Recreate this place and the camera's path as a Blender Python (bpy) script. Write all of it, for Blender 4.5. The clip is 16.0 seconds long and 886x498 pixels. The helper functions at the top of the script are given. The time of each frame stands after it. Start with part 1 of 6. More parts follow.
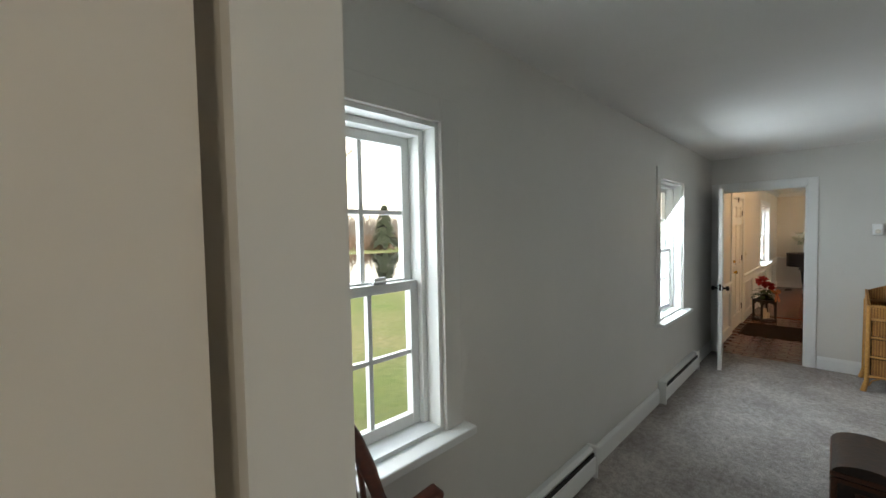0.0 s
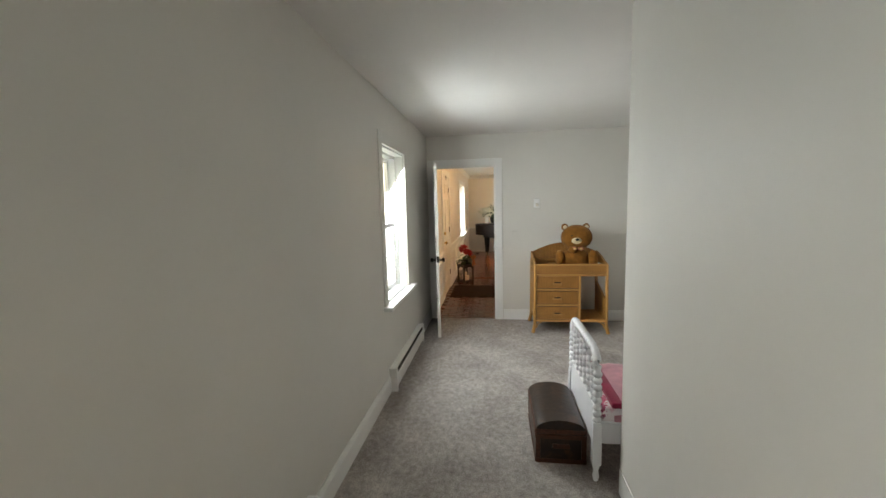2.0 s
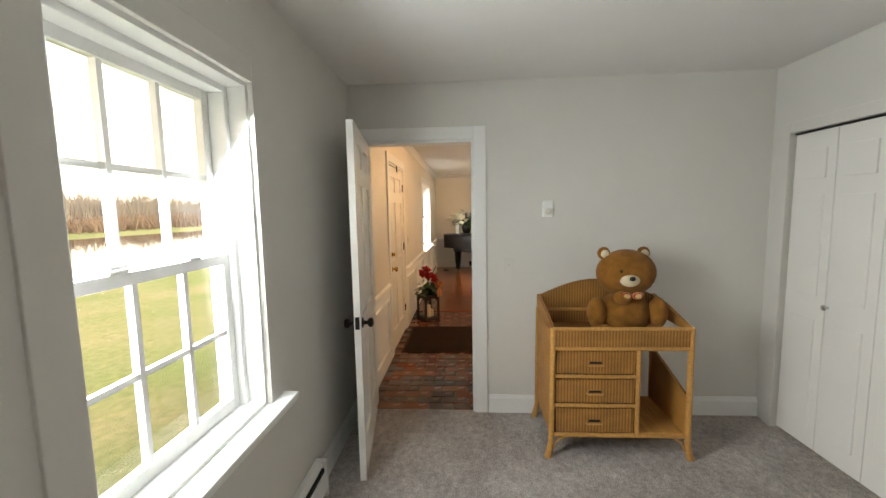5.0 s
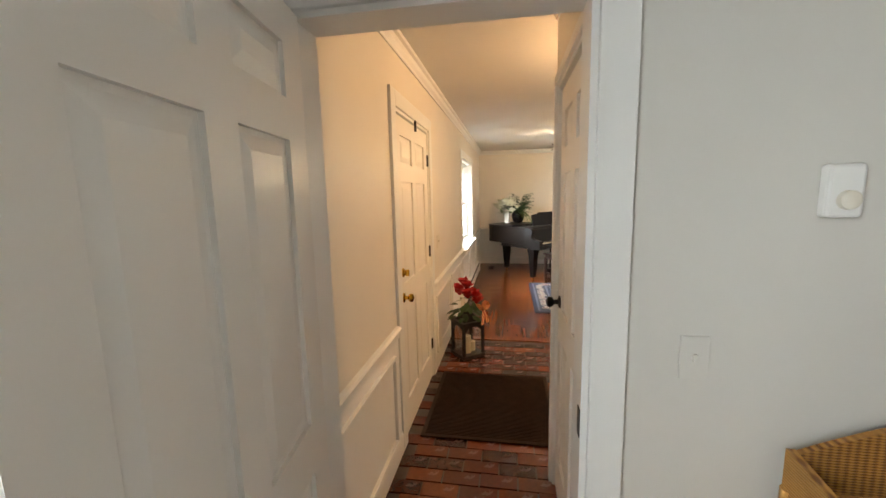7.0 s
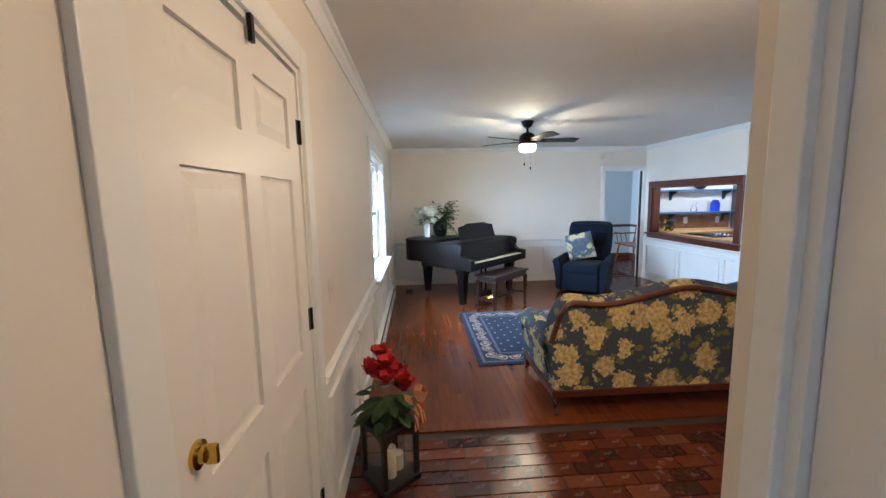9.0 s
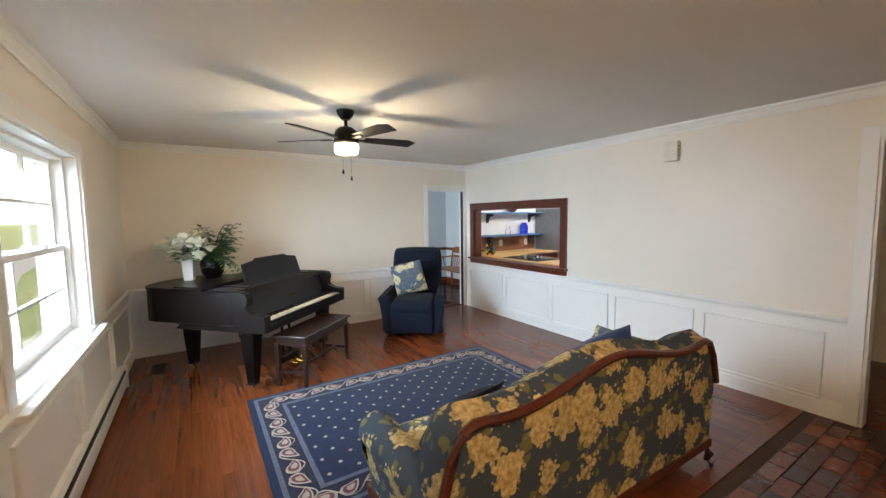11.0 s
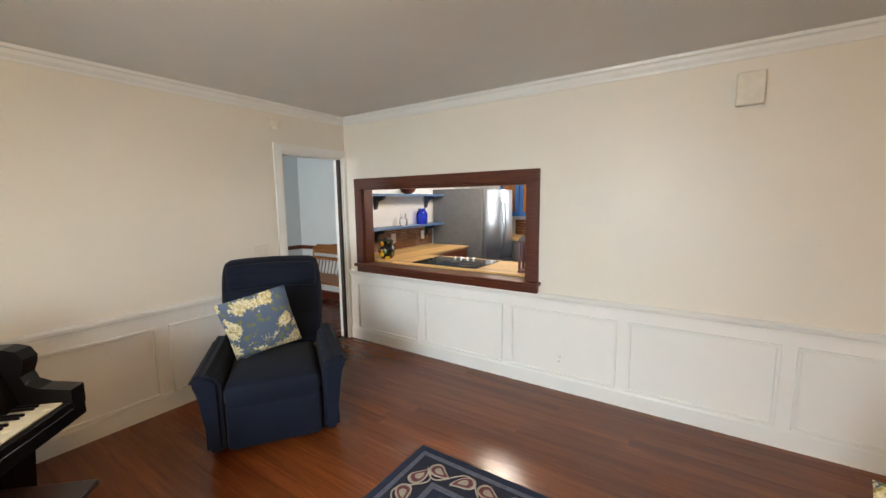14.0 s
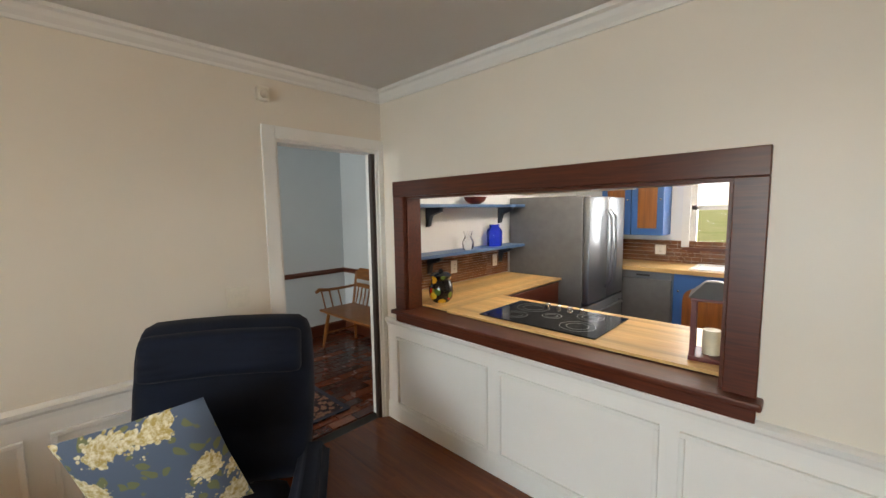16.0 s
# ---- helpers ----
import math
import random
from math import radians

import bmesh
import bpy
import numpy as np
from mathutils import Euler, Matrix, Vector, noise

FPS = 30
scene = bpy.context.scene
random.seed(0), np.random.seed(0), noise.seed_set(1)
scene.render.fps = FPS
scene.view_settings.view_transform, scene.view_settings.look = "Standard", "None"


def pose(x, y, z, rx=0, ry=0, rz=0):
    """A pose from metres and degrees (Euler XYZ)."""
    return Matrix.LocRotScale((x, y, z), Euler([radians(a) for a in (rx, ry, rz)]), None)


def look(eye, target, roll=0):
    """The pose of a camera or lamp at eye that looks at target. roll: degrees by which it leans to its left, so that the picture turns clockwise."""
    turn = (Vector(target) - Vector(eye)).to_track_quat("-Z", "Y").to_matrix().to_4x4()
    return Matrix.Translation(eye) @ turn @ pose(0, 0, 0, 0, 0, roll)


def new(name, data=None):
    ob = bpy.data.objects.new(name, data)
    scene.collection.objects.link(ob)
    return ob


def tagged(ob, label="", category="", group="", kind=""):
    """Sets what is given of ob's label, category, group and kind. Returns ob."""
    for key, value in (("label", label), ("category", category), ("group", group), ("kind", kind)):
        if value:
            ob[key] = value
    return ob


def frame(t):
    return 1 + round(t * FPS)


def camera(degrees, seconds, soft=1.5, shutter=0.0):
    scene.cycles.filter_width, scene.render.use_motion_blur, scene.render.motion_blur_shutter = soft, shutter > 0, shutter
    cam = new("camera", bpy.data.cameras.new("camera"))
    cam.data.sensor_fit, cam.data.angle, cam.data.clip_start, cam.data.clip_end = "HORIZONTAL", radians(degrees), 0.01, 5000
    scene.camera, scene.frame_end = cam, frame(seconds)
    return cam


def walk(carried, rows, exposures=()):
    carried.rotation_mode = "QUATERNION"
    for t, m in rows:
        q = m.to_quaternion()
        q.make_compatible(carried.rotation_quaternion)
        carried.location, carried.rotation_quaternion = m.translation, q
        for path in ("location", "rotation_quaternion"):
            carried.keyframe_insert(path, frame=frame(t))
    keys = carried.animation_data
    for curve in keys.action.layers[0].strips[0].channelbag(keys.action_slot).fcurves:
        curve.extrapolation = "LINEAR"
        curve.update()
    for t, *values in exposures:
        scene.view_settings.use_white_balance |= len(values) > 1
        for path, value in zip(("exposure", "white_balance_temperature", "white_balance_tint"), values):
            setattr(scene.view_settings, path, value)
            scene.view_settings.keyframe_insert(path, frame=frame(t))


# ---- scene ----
cam = camera(97.8, 16.0)
METRES, EYE, TILT, LEAN, TURN = 12.15, 1.595, 0.0, 0.0, -44.6
ROWS = [
    (0.0, 0.0, 0.0, 0.0, -0.05, -2.3, 1.16),
    (0.5, 0.0015, 0.0132, -0.0013, -13.53, -1.76, 1.33),
    (1.0, 0.0082, 0.0296, -0.0026, -23.26, -1.99, 1.36),
    (1.5, 0.0222, 0.0451, -0.0026, -31.63, -4.01, 1.57),
    (2.0, 0.0351, 0.0604, -0.0032, -37.78, -6.51, 1.5),
    (2.5, 0.0524, 0.0772, -0.004, -41.04, -6.52, 1.29),
    (3.0, 0.0764, 0.0945, -0.0025, -41.54, -6.26, 1.3),
    (3.5, 0.0956, 0.1183, -0.0016, -43.18, -5.54, 1.35),
    (4.0, 0.1196, 0.1444, -0.0032, -44.28, -4.59, 1.27),
    (6.5, 0.2387, 0.2802, -0.0038, -36.41, -8.16, 1.09),
    (7.0, 0.2644, 0.3105, -0.003, -35.76, -8.08, 1.33),
    (7.5, 0.2840, 0.3400, -0.0023, -38.41, -8.13, 1.0),
    (8.0, 0.3052, 0.3642, -0.0026, -40.52, -8.37, 1.18),
    (8.5, 0.3231, 0.3903, -0.0024, -44.02, -8.14, 1.22),
    (9.0, 0.3433, 0.4129, -0.0025, -49.37, -7.39, 1.13),
    (9.5, 0.3695, 0.4324, -0.002, -56.76, -7.19, 1.21),
    (10.0, 0.3923, 0.4482, -0.0013, -65.86, -6.5, 1.0),
    (12.5, 0.5394, 0.5329, -0.0027, -88.89, -4.6, 0.87),
    (13.0, 0.5712, 0.544, -0.0041, -94.03, -5.71, 0.92),
    (13.5, 0.604, 0.5513, -0.0033, -99.31, -6.73, 0.83),
    (14.0, 0.6354, 0.5552, -0.0029, -101.82, -7.19, 0.76),
    (14.5, 0.6665, 0.5488, -0.0018, -101.27, -6.3, 0.84),
    (15.0, 0.6969, 0.5444, -0.0006, -98.91, -5.74, 0.86),
    (15.5, 0.7285, 0.5412, -0.0004, -96.07, -5.13, 0.83),
    (16.0, 0.7629, 0.5382, -0.0007, -91.56, -5.55, 0.85),
]
LIGHTING = [(0.0, -0.25, 6700, 10), (1.1, -0.3, 7100, 10), (2.0, 0.2, 7500, 13), (4.0, 0.2, 7600, 14), (7.0, 0.38, 7400, 14), (8.0, 0.0, 5800, 11), (8.5, 0.06, 5100, 9), (10.2, 0.02, 5650, 9), (12.5, 0.0, 6950, 12), (14.5, -0.2, 7200, 13), (16.0, -0.48, 7400, 13)]
walk(cam, [(t, pose(0, 0, EYE, TILT, LEAN, TURN) @ pose(METRES * x, METRES * y, METRES * z, 90 + pitch, roll, yaw)) for t, x, y, z, yaw, pitch, roll in ROWS], LIGHTING)

# ---- light and world ----
world = bpy.data.worlds.new("sky_world")
scene.world = world
world.use_nodes = True
wn = world.node_tree
sky = wn.nodes.new("ShaderNodeTexSky")
sky.sky_type = "NISHITA"
sky.sun_disc = False
sky.sun_elevation = radians(50)
sky.sun_rotation = radians(200)
sky.air_density, sky.dust_density, sky.ozone_density = 1.0, 3.0, 1.0
wn.nodes["Background"].inputs["Strength"].default_value = 0.15
wn.links.new(sky.outputs["Color"], wn.nodes["Background"].inputs["Color"])

sun_data = bpy.data.lights.new("sun", "SUN")
sun_data.energy, sun_data.angle, sun_data.color = 1.5, radians(20), (1.0, 0.96, 0.90)
sun = new("sun", sun_data)
sun.matrix_world = look((0, 0, 30), (5, 14, 12))


def area_lamp(name, eye, target, w, h, power, color, spread=180):
    data = bpy.data.lights.new(name, "AREA")
    data.shape, data.size, data.size_y, data.energy, data.color = "RECTANGLE", w, h, power, color
    data.spread = radians(spread)
    ob = new(name, data)
    ob.matrix_world = look(eye, target)
    return ob


def point_lamp(name, at, power, color, radius=0.06):
    data = bpy.data.lights.new(name, "POINT")
    data.energy, data.color, data.shadow_soft_size = power, color, radius
    ob = new(name, data)
    ob.location = at
    return ob


DAY = (0.74, 0.88, 1.0)
WARM = (1.0, 0.63, 0.32)
# daylight in the window openings
area_lamp("window_daylight", (0.72, 1.42, 1.42), (0.72, 0, 1.1), 0.75, 1.2, 18, DAY)
area_lamp("window_daylight", (4.27, 1.42, 1.42), (4.27, 0.2, 0.7), 0.75, 1.2, 70, DAY)
area_lamp("window_daylight", (11.06, 1.42, 1.42), (11.5, -0.6, 0.42), 1.4, 1.2, 108, (0.68, 0.86, 1.0), 116)
# fan and entry ceiling lamps, kitchen window, and fill lights added elsewhere
point_lamp("fan_bulb", (11.14, -0.69, 2.02), 31, (1.0, 0.74, 0.42), 0.07)
point_lamp("entry_bulb", (7.55, -0.45, 2.28), 44, WARM, 0.10)
# added to brighten the unseen landing behind the start
point_lamp("landing_fill_light", (-0.85, -0.75, 2.28), 7, (1.0, 0.94, 0.87), 0.10)
area_lamp("kitchen_daylight", (11.8, -7.4, 1.6), (11.8, -5, 1.2), 0.85, 0.85, 60, (0.85, 0.93, 1.0))
# point light added to brighten the kitchen; it has no fixture
point_lamp("kitchen_fill_light", (12.3, -5.0, 2.25), 85, (1.0, 0.93, 0.82), 0.12)
# added fill for the dark dining room, set in an assumed opening
area_lamp("dining_fill_light", (14.8, 0.75, 1.5), (14.8, -3.5, 1.2), 1.1, 1.2, 95, (0.90, 0.96, 1.0))


# ---- materials ----
def lin(c):
    return tuple(((v / 12.92) if v <= 0.04045 else ((v + 0.055) / 1.055) ** 2.4) for v in c) + (1.0,)


def hexc(h):
    return lin(tuple(int(h[i:i + 2], 16) / 255 for i in (0, 2, 4)))


class Mat:
    """A node material under construction."""

    def __init__(self, name, rough=0.5, metal=0.0, spec=0.5):
        self.m = bpy.data.materials.new(name)
        self.m.use_nodes = True
        self.t = self.m.node_tree
        self.b = self.t.nodes["Principled BSDF"]
        self.b.inputs["Roughness"].default_value = rough
        self.b.inputs["Metallic"].default_value = metal
        self.b.inputs["Specular IOR Level"].default_value = spec
        self.co = self.t.nodes.new("ShaderNodeTexCoord").outputs["Object"]
        self.rand = None

    def node(self, kind, **values):
        n = self.t.nodes.new(kind)
        for k, v in values.items():
            n.inputs[k].default_value = v
        return n

    def link(self, a, b):
        self.t.links.new(a, b)

    def mapped(self, scale=(1, 1, 1), rot=(0, 0, 0), world=False):
        n = self.t.nodes.new("ShaderNodeMapping")
        n.inputs["Scale"].default_value = scale
        n.inputs["Rotation"].default_value = rot
        src = self.t.nodes.new("ShaderNodeNewGeometry").outputs["Position"] if world else self.co
        self.link(src, n.inputs["Vector"])
        return n.outputs["Vector"]

    def noise(self, scale, detail=4, rough=0.55, vec=None, distortion=0.0):
        n = self.node("ShaderNodeTexNoise", Scale=scale, Detail=detail, Roughness=rough, Distortion=distortion)
        self.link(vec if vec else self.co, n.inputs["Vector"])
        return n.outputs["Fac"]

    def ramp(self, fac, stops):
        n = self.t.nodes.new("ShaderNodeValToRGB")
        els = n.color_ramp.elements
        while len(els) < len(stops):
            els.new(0.5)
        for e, (p, c) in zip(els, stops):
            e.position, e.color = p, c
        self.link(fac, n.inputs["Fac"])
        return n.outputs["Color"]

    def mix(self, a, b, fac, mode="MIX"):
        n = self.t.nodes.new("ShaderNodeMix")
        n.data_type, n.blend_type = "RGBA", mode
        for sock, v in ((n.inputs["Factor"], fac), (n.inputs["A"], a), (n.inputs["B"], b)):
            if isinstance(v, (int, float, tuple)):
                sock.default_value = v
            else:
                self.link(v, sock)
        return n.outputs["Result"]

    def random(self):
        return self.t.nodes.new("ShaderNodeObjectInfo").outputs["Random"]

    def color(self, v):
        if isinstance(v, tuple):
            self.b.inputs["Base Color"].default_value = v
        else:
            self.link(v, self.b.inputs["Base Color"])

    def rough(self, fac, lo, hi):
        n = self.node("ShaderNodeMapRange")
        n.inputs["To Min"].default_value, n.inputs["To Max"].default_value = lo, hi
        self.link(fac, n.inputs["Value"])
        self.link(n.outputs["Result"], self.b.inputs["Roughness"])

    def bump(self, fac, strength=0.2, dist=0.01):
        n = self.node("ShaderNodeBump", Strength=strength, Distance=dist)
        self.link(fac, n.inputs["Height"])
        self.link(n.outputs["Normal"], self.b.inputs["Normal"])


def paint(name, col, rough=0.55, bump=0.06, vary=0.05, scale=220):
    m = Mat(name, rough)
    c = hexc(col)
    dark = tuple(v * (1 - vary) for v in c[:3]) + (1,)
    m.color(m.ramp(m.noise(1.7, 5), [(0.3, dark), (0.7, c)]))
    m.bump(m.noise(scale, 3), bump, 0.002)
    m.rough(m.noise(6, 4), rough - 0.06, rough + 0.06)
    return m.m


def wood(name, dark, light, rough=0.3, axis=0, grain=9.0, vary=False, bump=0.08):
    m = Mat(name, rough)
    s = [grain * 9, grain * 9, grain * 9]
    s[axis] = grain * 0.5
    vec = m.mapped(tuple(s))
    if vary:
        add = m.node("ShaderNodeVectorMath")
        r = m.node("ShaderNodeMath", **{})
        r.operation = "MULTIPLY"
        r.inputs[1].default_value = 57.0
        m.link(m.random(), r.inputs[0])
        m.link(vec, add.inputs[0])
        m.link(r.outputs[0], add.inputs[1])
        vec = add.outputs[0]
    g = m.noise(1.0, 6, 0.6, vec, 0.6)
    col = m.ramp(g, [(0.25, hexc(dark)), (0.75, hexc(light))])
    if vary:
        tone = m.ramp(m.random(), [(0.0, (0.76, 0.73, 0.71, 1)), (0.5, (0.95, 0.94, 0.92, 1)), (1.0, (1.12, 1.08, 1.05, 1))])
        col = m.mix(col, tone, 1.0, "MULTIPLY")
    m.color(col)
    m.rough(m.noise(5, 4), max(0.05, rough - 0.08), rough + 0.1)
    m.bump(g, bump, 0.003)
    return m.m


def plain(name, col, rough=0.4, metal=0.0, bump=0.0, scale=80):
    m = Mat(name, rough, metal)
    c = hexc(col)
    m.color(m.ramp(m.noise(14, 4), [(0.3, tuple(v * 0.85 for v in c[:3]) + (1,)), (0.7, c)]))
    m.rough(m.noise(18, 4), max(0.03, rough - 0.07), rough + 0.07)
    if bump:
        m.bump(m.noise(scale, 3), bump, 0.004)
    return m.m


def glow(name, col, strength):
    m = Mat(name)
    m.color(hexc(col))
    m.b.inputs["Emission Color"].default_value = hexc(col)
    m.b.inputs["Emission Strength"].default_value = strength
    return m.m


def glass_mat(name, col=(1, 1, 1, 1), rough=0.0, ior=1.45):
    m = Mat(name, rough)
    m.color(col)
    m.b.inputs["Transmission Weight"].default_value = 1.0
    m.b.inputs["IOR"].default_value = ior
    return m.m


def pane_mat():
    m = bpy.data.materials.new("window_glass")
    m.use_nodes = True
    t = m.node_tree
    out = t.nodes["Material Output"]
    tr = t.nodes.new("ShaderNodeBsdfTransparent")
    gl = t.nodes.new("ShaderNodeBsdfGlossy")
    gl.inputs["Roughness"].default_value = 0.02
    lw = t.nodes.new("ShaderNodeLayerWeight")
    pw = t.nodes.new("ShaderNodeMath")
    pw.operation = "POWER"
    pw.inputs[1].default_value = 5.0
    t.links.new(lw.outputs["Facing"], pw.inputs[0])
    fr = t.nodes.new("ShaderNodeMath")
    fr.operation = "MULTIPLY_ADD"
    fr.inputs[1].default_value, fr.inputs[2].default_value = 0.6, 0.03
    t.links.new(pw.outputs[0], fr.inputs[0])
    mx = t.nodes.new("ShaderNodeMixShader")
    t.links.new(fr.outputs[0], mx.inputs[0])
    t.links.new(tr.outputs[0], mx.inputs[1])
    t.links.new(gl.outputs[0], mx.inputs[2])
    t.links.new(mx.outputs[0], out.inputs["Surface"])
    return m


M = {}
M["wall_bed"] = paint("bedroom_wall_paint", "d6d3cc", 0.5)
M["wall_living"] = paint("cream_wall_paint", "e4ddd1", 0.42)
M["wainscot"] = paint("white_wainscot_paint", "ecebe8", 0.38, 0.04)
M["ceiling"] = paint("ceiling_paint", "e2e0dc", 0.75, 0.10)
M["trim"] = paint("white_trim_paint", "e9e9e6", 0.35, 0.03)
M["door"] = paint("white_door_paint", "e8e5df", 0.33, 0.05, scale=120)
M["wall_blue"] = paint("pale_blue_wall_paint", "cfd8dc", 0.55)
M["kitchen_wall"] = paint("kitchen_wall_paint", "e4e6e8", 0.5)
M["glass"] = pane_mat()
M["black_metal"] = plain("blackened_bronze", "1c1714", 0.38, 0.8)
M["brass"] = plain("polished_brass", "d9ae4a", 0.16, 1.0)
M["chrome"] = plain("chrome", "d8d8d8", 0.12, 1.0)
# near-black colour that paints the shade in slots, gaps and openings
M["slot"] = plain("slot_shade", "17130f", 0.7)
M["cherry"] = wood("cherry_stained_wood", "3c190f", "662f1a", 0.33)
M["darkwood"] = wood("dark_walnut_wood", "1a0f0b", "33201a", 0.30)
M["floorwood"] = wood("cherry_floor_boards", "5a2d18", "824623", 0.20, 0, 4.0, True, 0.03)
M["plastic"] = plain("ivory_plastic", "e3ddcf", 0.4)

m = Mat("carpet", 0.95, 0, 0.1)
big = m.noise(2.6, 5, 0.6)
fine = m.noise(140, 3)
m.color(m.mix(m.mix(m.ramp(big, [(0.3, hexc("b0a7a1")), (0.7, hexc("dad3cc"))]), m.ramp(m.noise(24, 5, 0.75), [(0.32, (0.6, 0.59, 0.58, 1)), (0.65, (1.08, 1.08, 1.08, 1))]), 1.0, "MULTIPLY"), m.ramp(fine, [(0.3, (0.55, 0.54, 0.53, 1)), (0.7, (1.15, 1.15, 1.15, 1))]), 1.0, "MULTIPLY"))
m.bump(m.mix(m.noise(160, 3), m.noise(45, 3), 0.5), 1.0, 0.02)
M["carpet"] = m.m

m = Mat("clay_brick", 0.3)
tone = m.ramp(m.random(), [(0.0, hexc("3e1d13")), (0.4, hexc("5a2a1b")), (0.85, hexc("70371f")), (1.0, hexc("7c4c39"))])
m.color(m.mix(tone, m.ramp(m.noise(35, 5), [(0.3, (0.6, 0.58, 0.56, 1)), (0.7, (1.1, 1.1, 1.1, 1))]), 0.8, "MULTIPLY"))
m.rough(m.noise(9, 4), 0.10, 0.38)
m.bump(m.noise(28, 4), 0.25, 0.006)
M["brick"] = m.m

m = Mat("clay_brick_rest", 0.3)
isl = m.t.nodes.new("ShaderNodeNewGeometry").outputs["Random Per Island"]
tone = m.ramp(isl, [(0.0, hexc("3e1d13")), (0.4, hexc("5a2a1b")), (0.85, hexc("70371f")), (1.0, hexc("7c4c39"))])
m.color(m.mix(tone, m.ramp(m.noise(35, 5), [(0.3, (0.6, 0.58, 0.56, 1)), (0.7, (1.1, 1.1, 1.1, 1))]), 0.8, "MULTIPLY"))
m.rough(m.noise(9, 4), 0.10, 0.38)
m.bump(m.noise(28, 4), 0.25, 0.006)
M["brick_rest"] = m.m
M["mortar"] = plain("mortar", "4a3a33", 0.9, 0, 0.4, 120)


# ---- mesh helpers ----
def box(bm, x0, x1, y0, y1, z0, z1, bev=0.0, m=None):
    vs = [bm.verts.new((x, y, z)) for x in (x0, x1) for y in (y0, y1) for z in (z0, z1)]
    fs = [bm.faces.new([vs[i] for i in q]) for q in ((0, 1, 3, 2), (4, 6, 7, 5), (0, 4, 5, 1), (2, 3, 7, 6), (0, 2, 6, 4), (1, 5, 7, 3))]
    if bev:
        es = list({e for f in fs for e in f.edges})
        r = bmesh.ops.bevel(bm, geom=es, offset=bev, segments=2, profile=0.5, affect="EDGES")
        vs = list({v for f in r["faces"] for v in f.verts} | {v for v in vs if v.is_valid})
    if m is not None:
        bmesh.ops.transform(bm, matrix=m, verts=[v for v in vs if v.is_valid])
    return vs


def lathe(bm, profile, at=(0, 0, 0), seg=20, m=None):
    """Turn (radius, z) pairs round the upright axis."""
    rings = []
    for r, z in profile:
        rings.append([bm.verts.new((at[0] + r * math.cos(2 * math.pi * i / seg), at[1] + r * math.sin(2 * math.pi * i / seg), at[2] + z)) for i in range(seg)])
    for a, b in zip(rings, rings[1:]):
        for i in range(seg):
            bm.faces.new((a[i], a[(i + 1) % seg], b[(i + 1) % seg], b[i]))
    bm.faces.new(list(reversed(rings[0])))
    bm.faces.new(rings[-1])
    vs = [v for r in rings for v in r]
    if m is not None:
        bmesh.ops.transform(bm, matrix=m, verts=vs)
    return vs


def tube(bm, pts, radius, seg=8):
    """A round bar along points; radius is a number or one for each point."""
    pts = [Vector(p) for p in pts]
    rings = []
    for i, p in enumerate(pts):
        d = (pts[min(i + 1, len(pts) - 1)] - pts[max(i - 1, 0)]).normalized()
        up = Vector((0, 0, 1)) if abs(d.z) < 0.9 else Vector((1, 0, 0))
        u = d.cross(up).normalized()
        v = u.cross(d)
        r = radius[i] if isinstance(radius, (list, tuple)) else radius
        rings.append([bm.verts.new(p + (u * math.cos(a) + v * math.sin(a)) * r) for a in (2 * math.pi * k / seg for k in range(seg))])
    for a, b in zip(rings, rings[1:]):
        for k in range(seg):
            bm.faces.new((a[k], a[(k + 1) % seg], b[(k + 1) % seg], b[k]))
    bm.faces.new(list(reversed(rings[0])))
    bm.faces.new(rings[-1])
    return [v for r in rings for v in r]


def prism(bm, outline, axis_from, axis_to, axis="z", m=None):
    """A solid from a flat outline of (a, b) pairs, run along an axis."""
    def put(a, b, c):
        return {"z": (a, b, c), "y": (a, c, b), "x": (c, a, b)}[axis]
    lo = [bm.verts.new(put(a, b, axis_from)) for a, b in outline]
    hi = [bm.verts.new(put(a, b, axis_to)) for a, b in outline]
    n = len(lo)
    for i in range(n):
        bm.faces.new((lo[i], lo[(i + 1) % n], hi[(i + 1) % n], hi[i]))
    bm.faces.new(list(reversed(lo)))
    bm.faces.new(hi)
    if m is not None:
        bmesh.ops.transform(bm, matrix=m, verts=lo + hi)
    return lo + hi


def ball(bm, at, r, seg=12, scale=(1, 1, 1), m=None):
    mat = Matrix.Translation(at) @ Matrix.Diagonal((r * scale[0], r * scale[1], r * scale[2], 1))
    if m is not None:
        mat = m @ mat
    return bmesh.ops.create_uvsphere(bm, u_segments=seg, v_segments=max(6, seg // 2 + 1), radius=1, matrix=mat)["verts"]


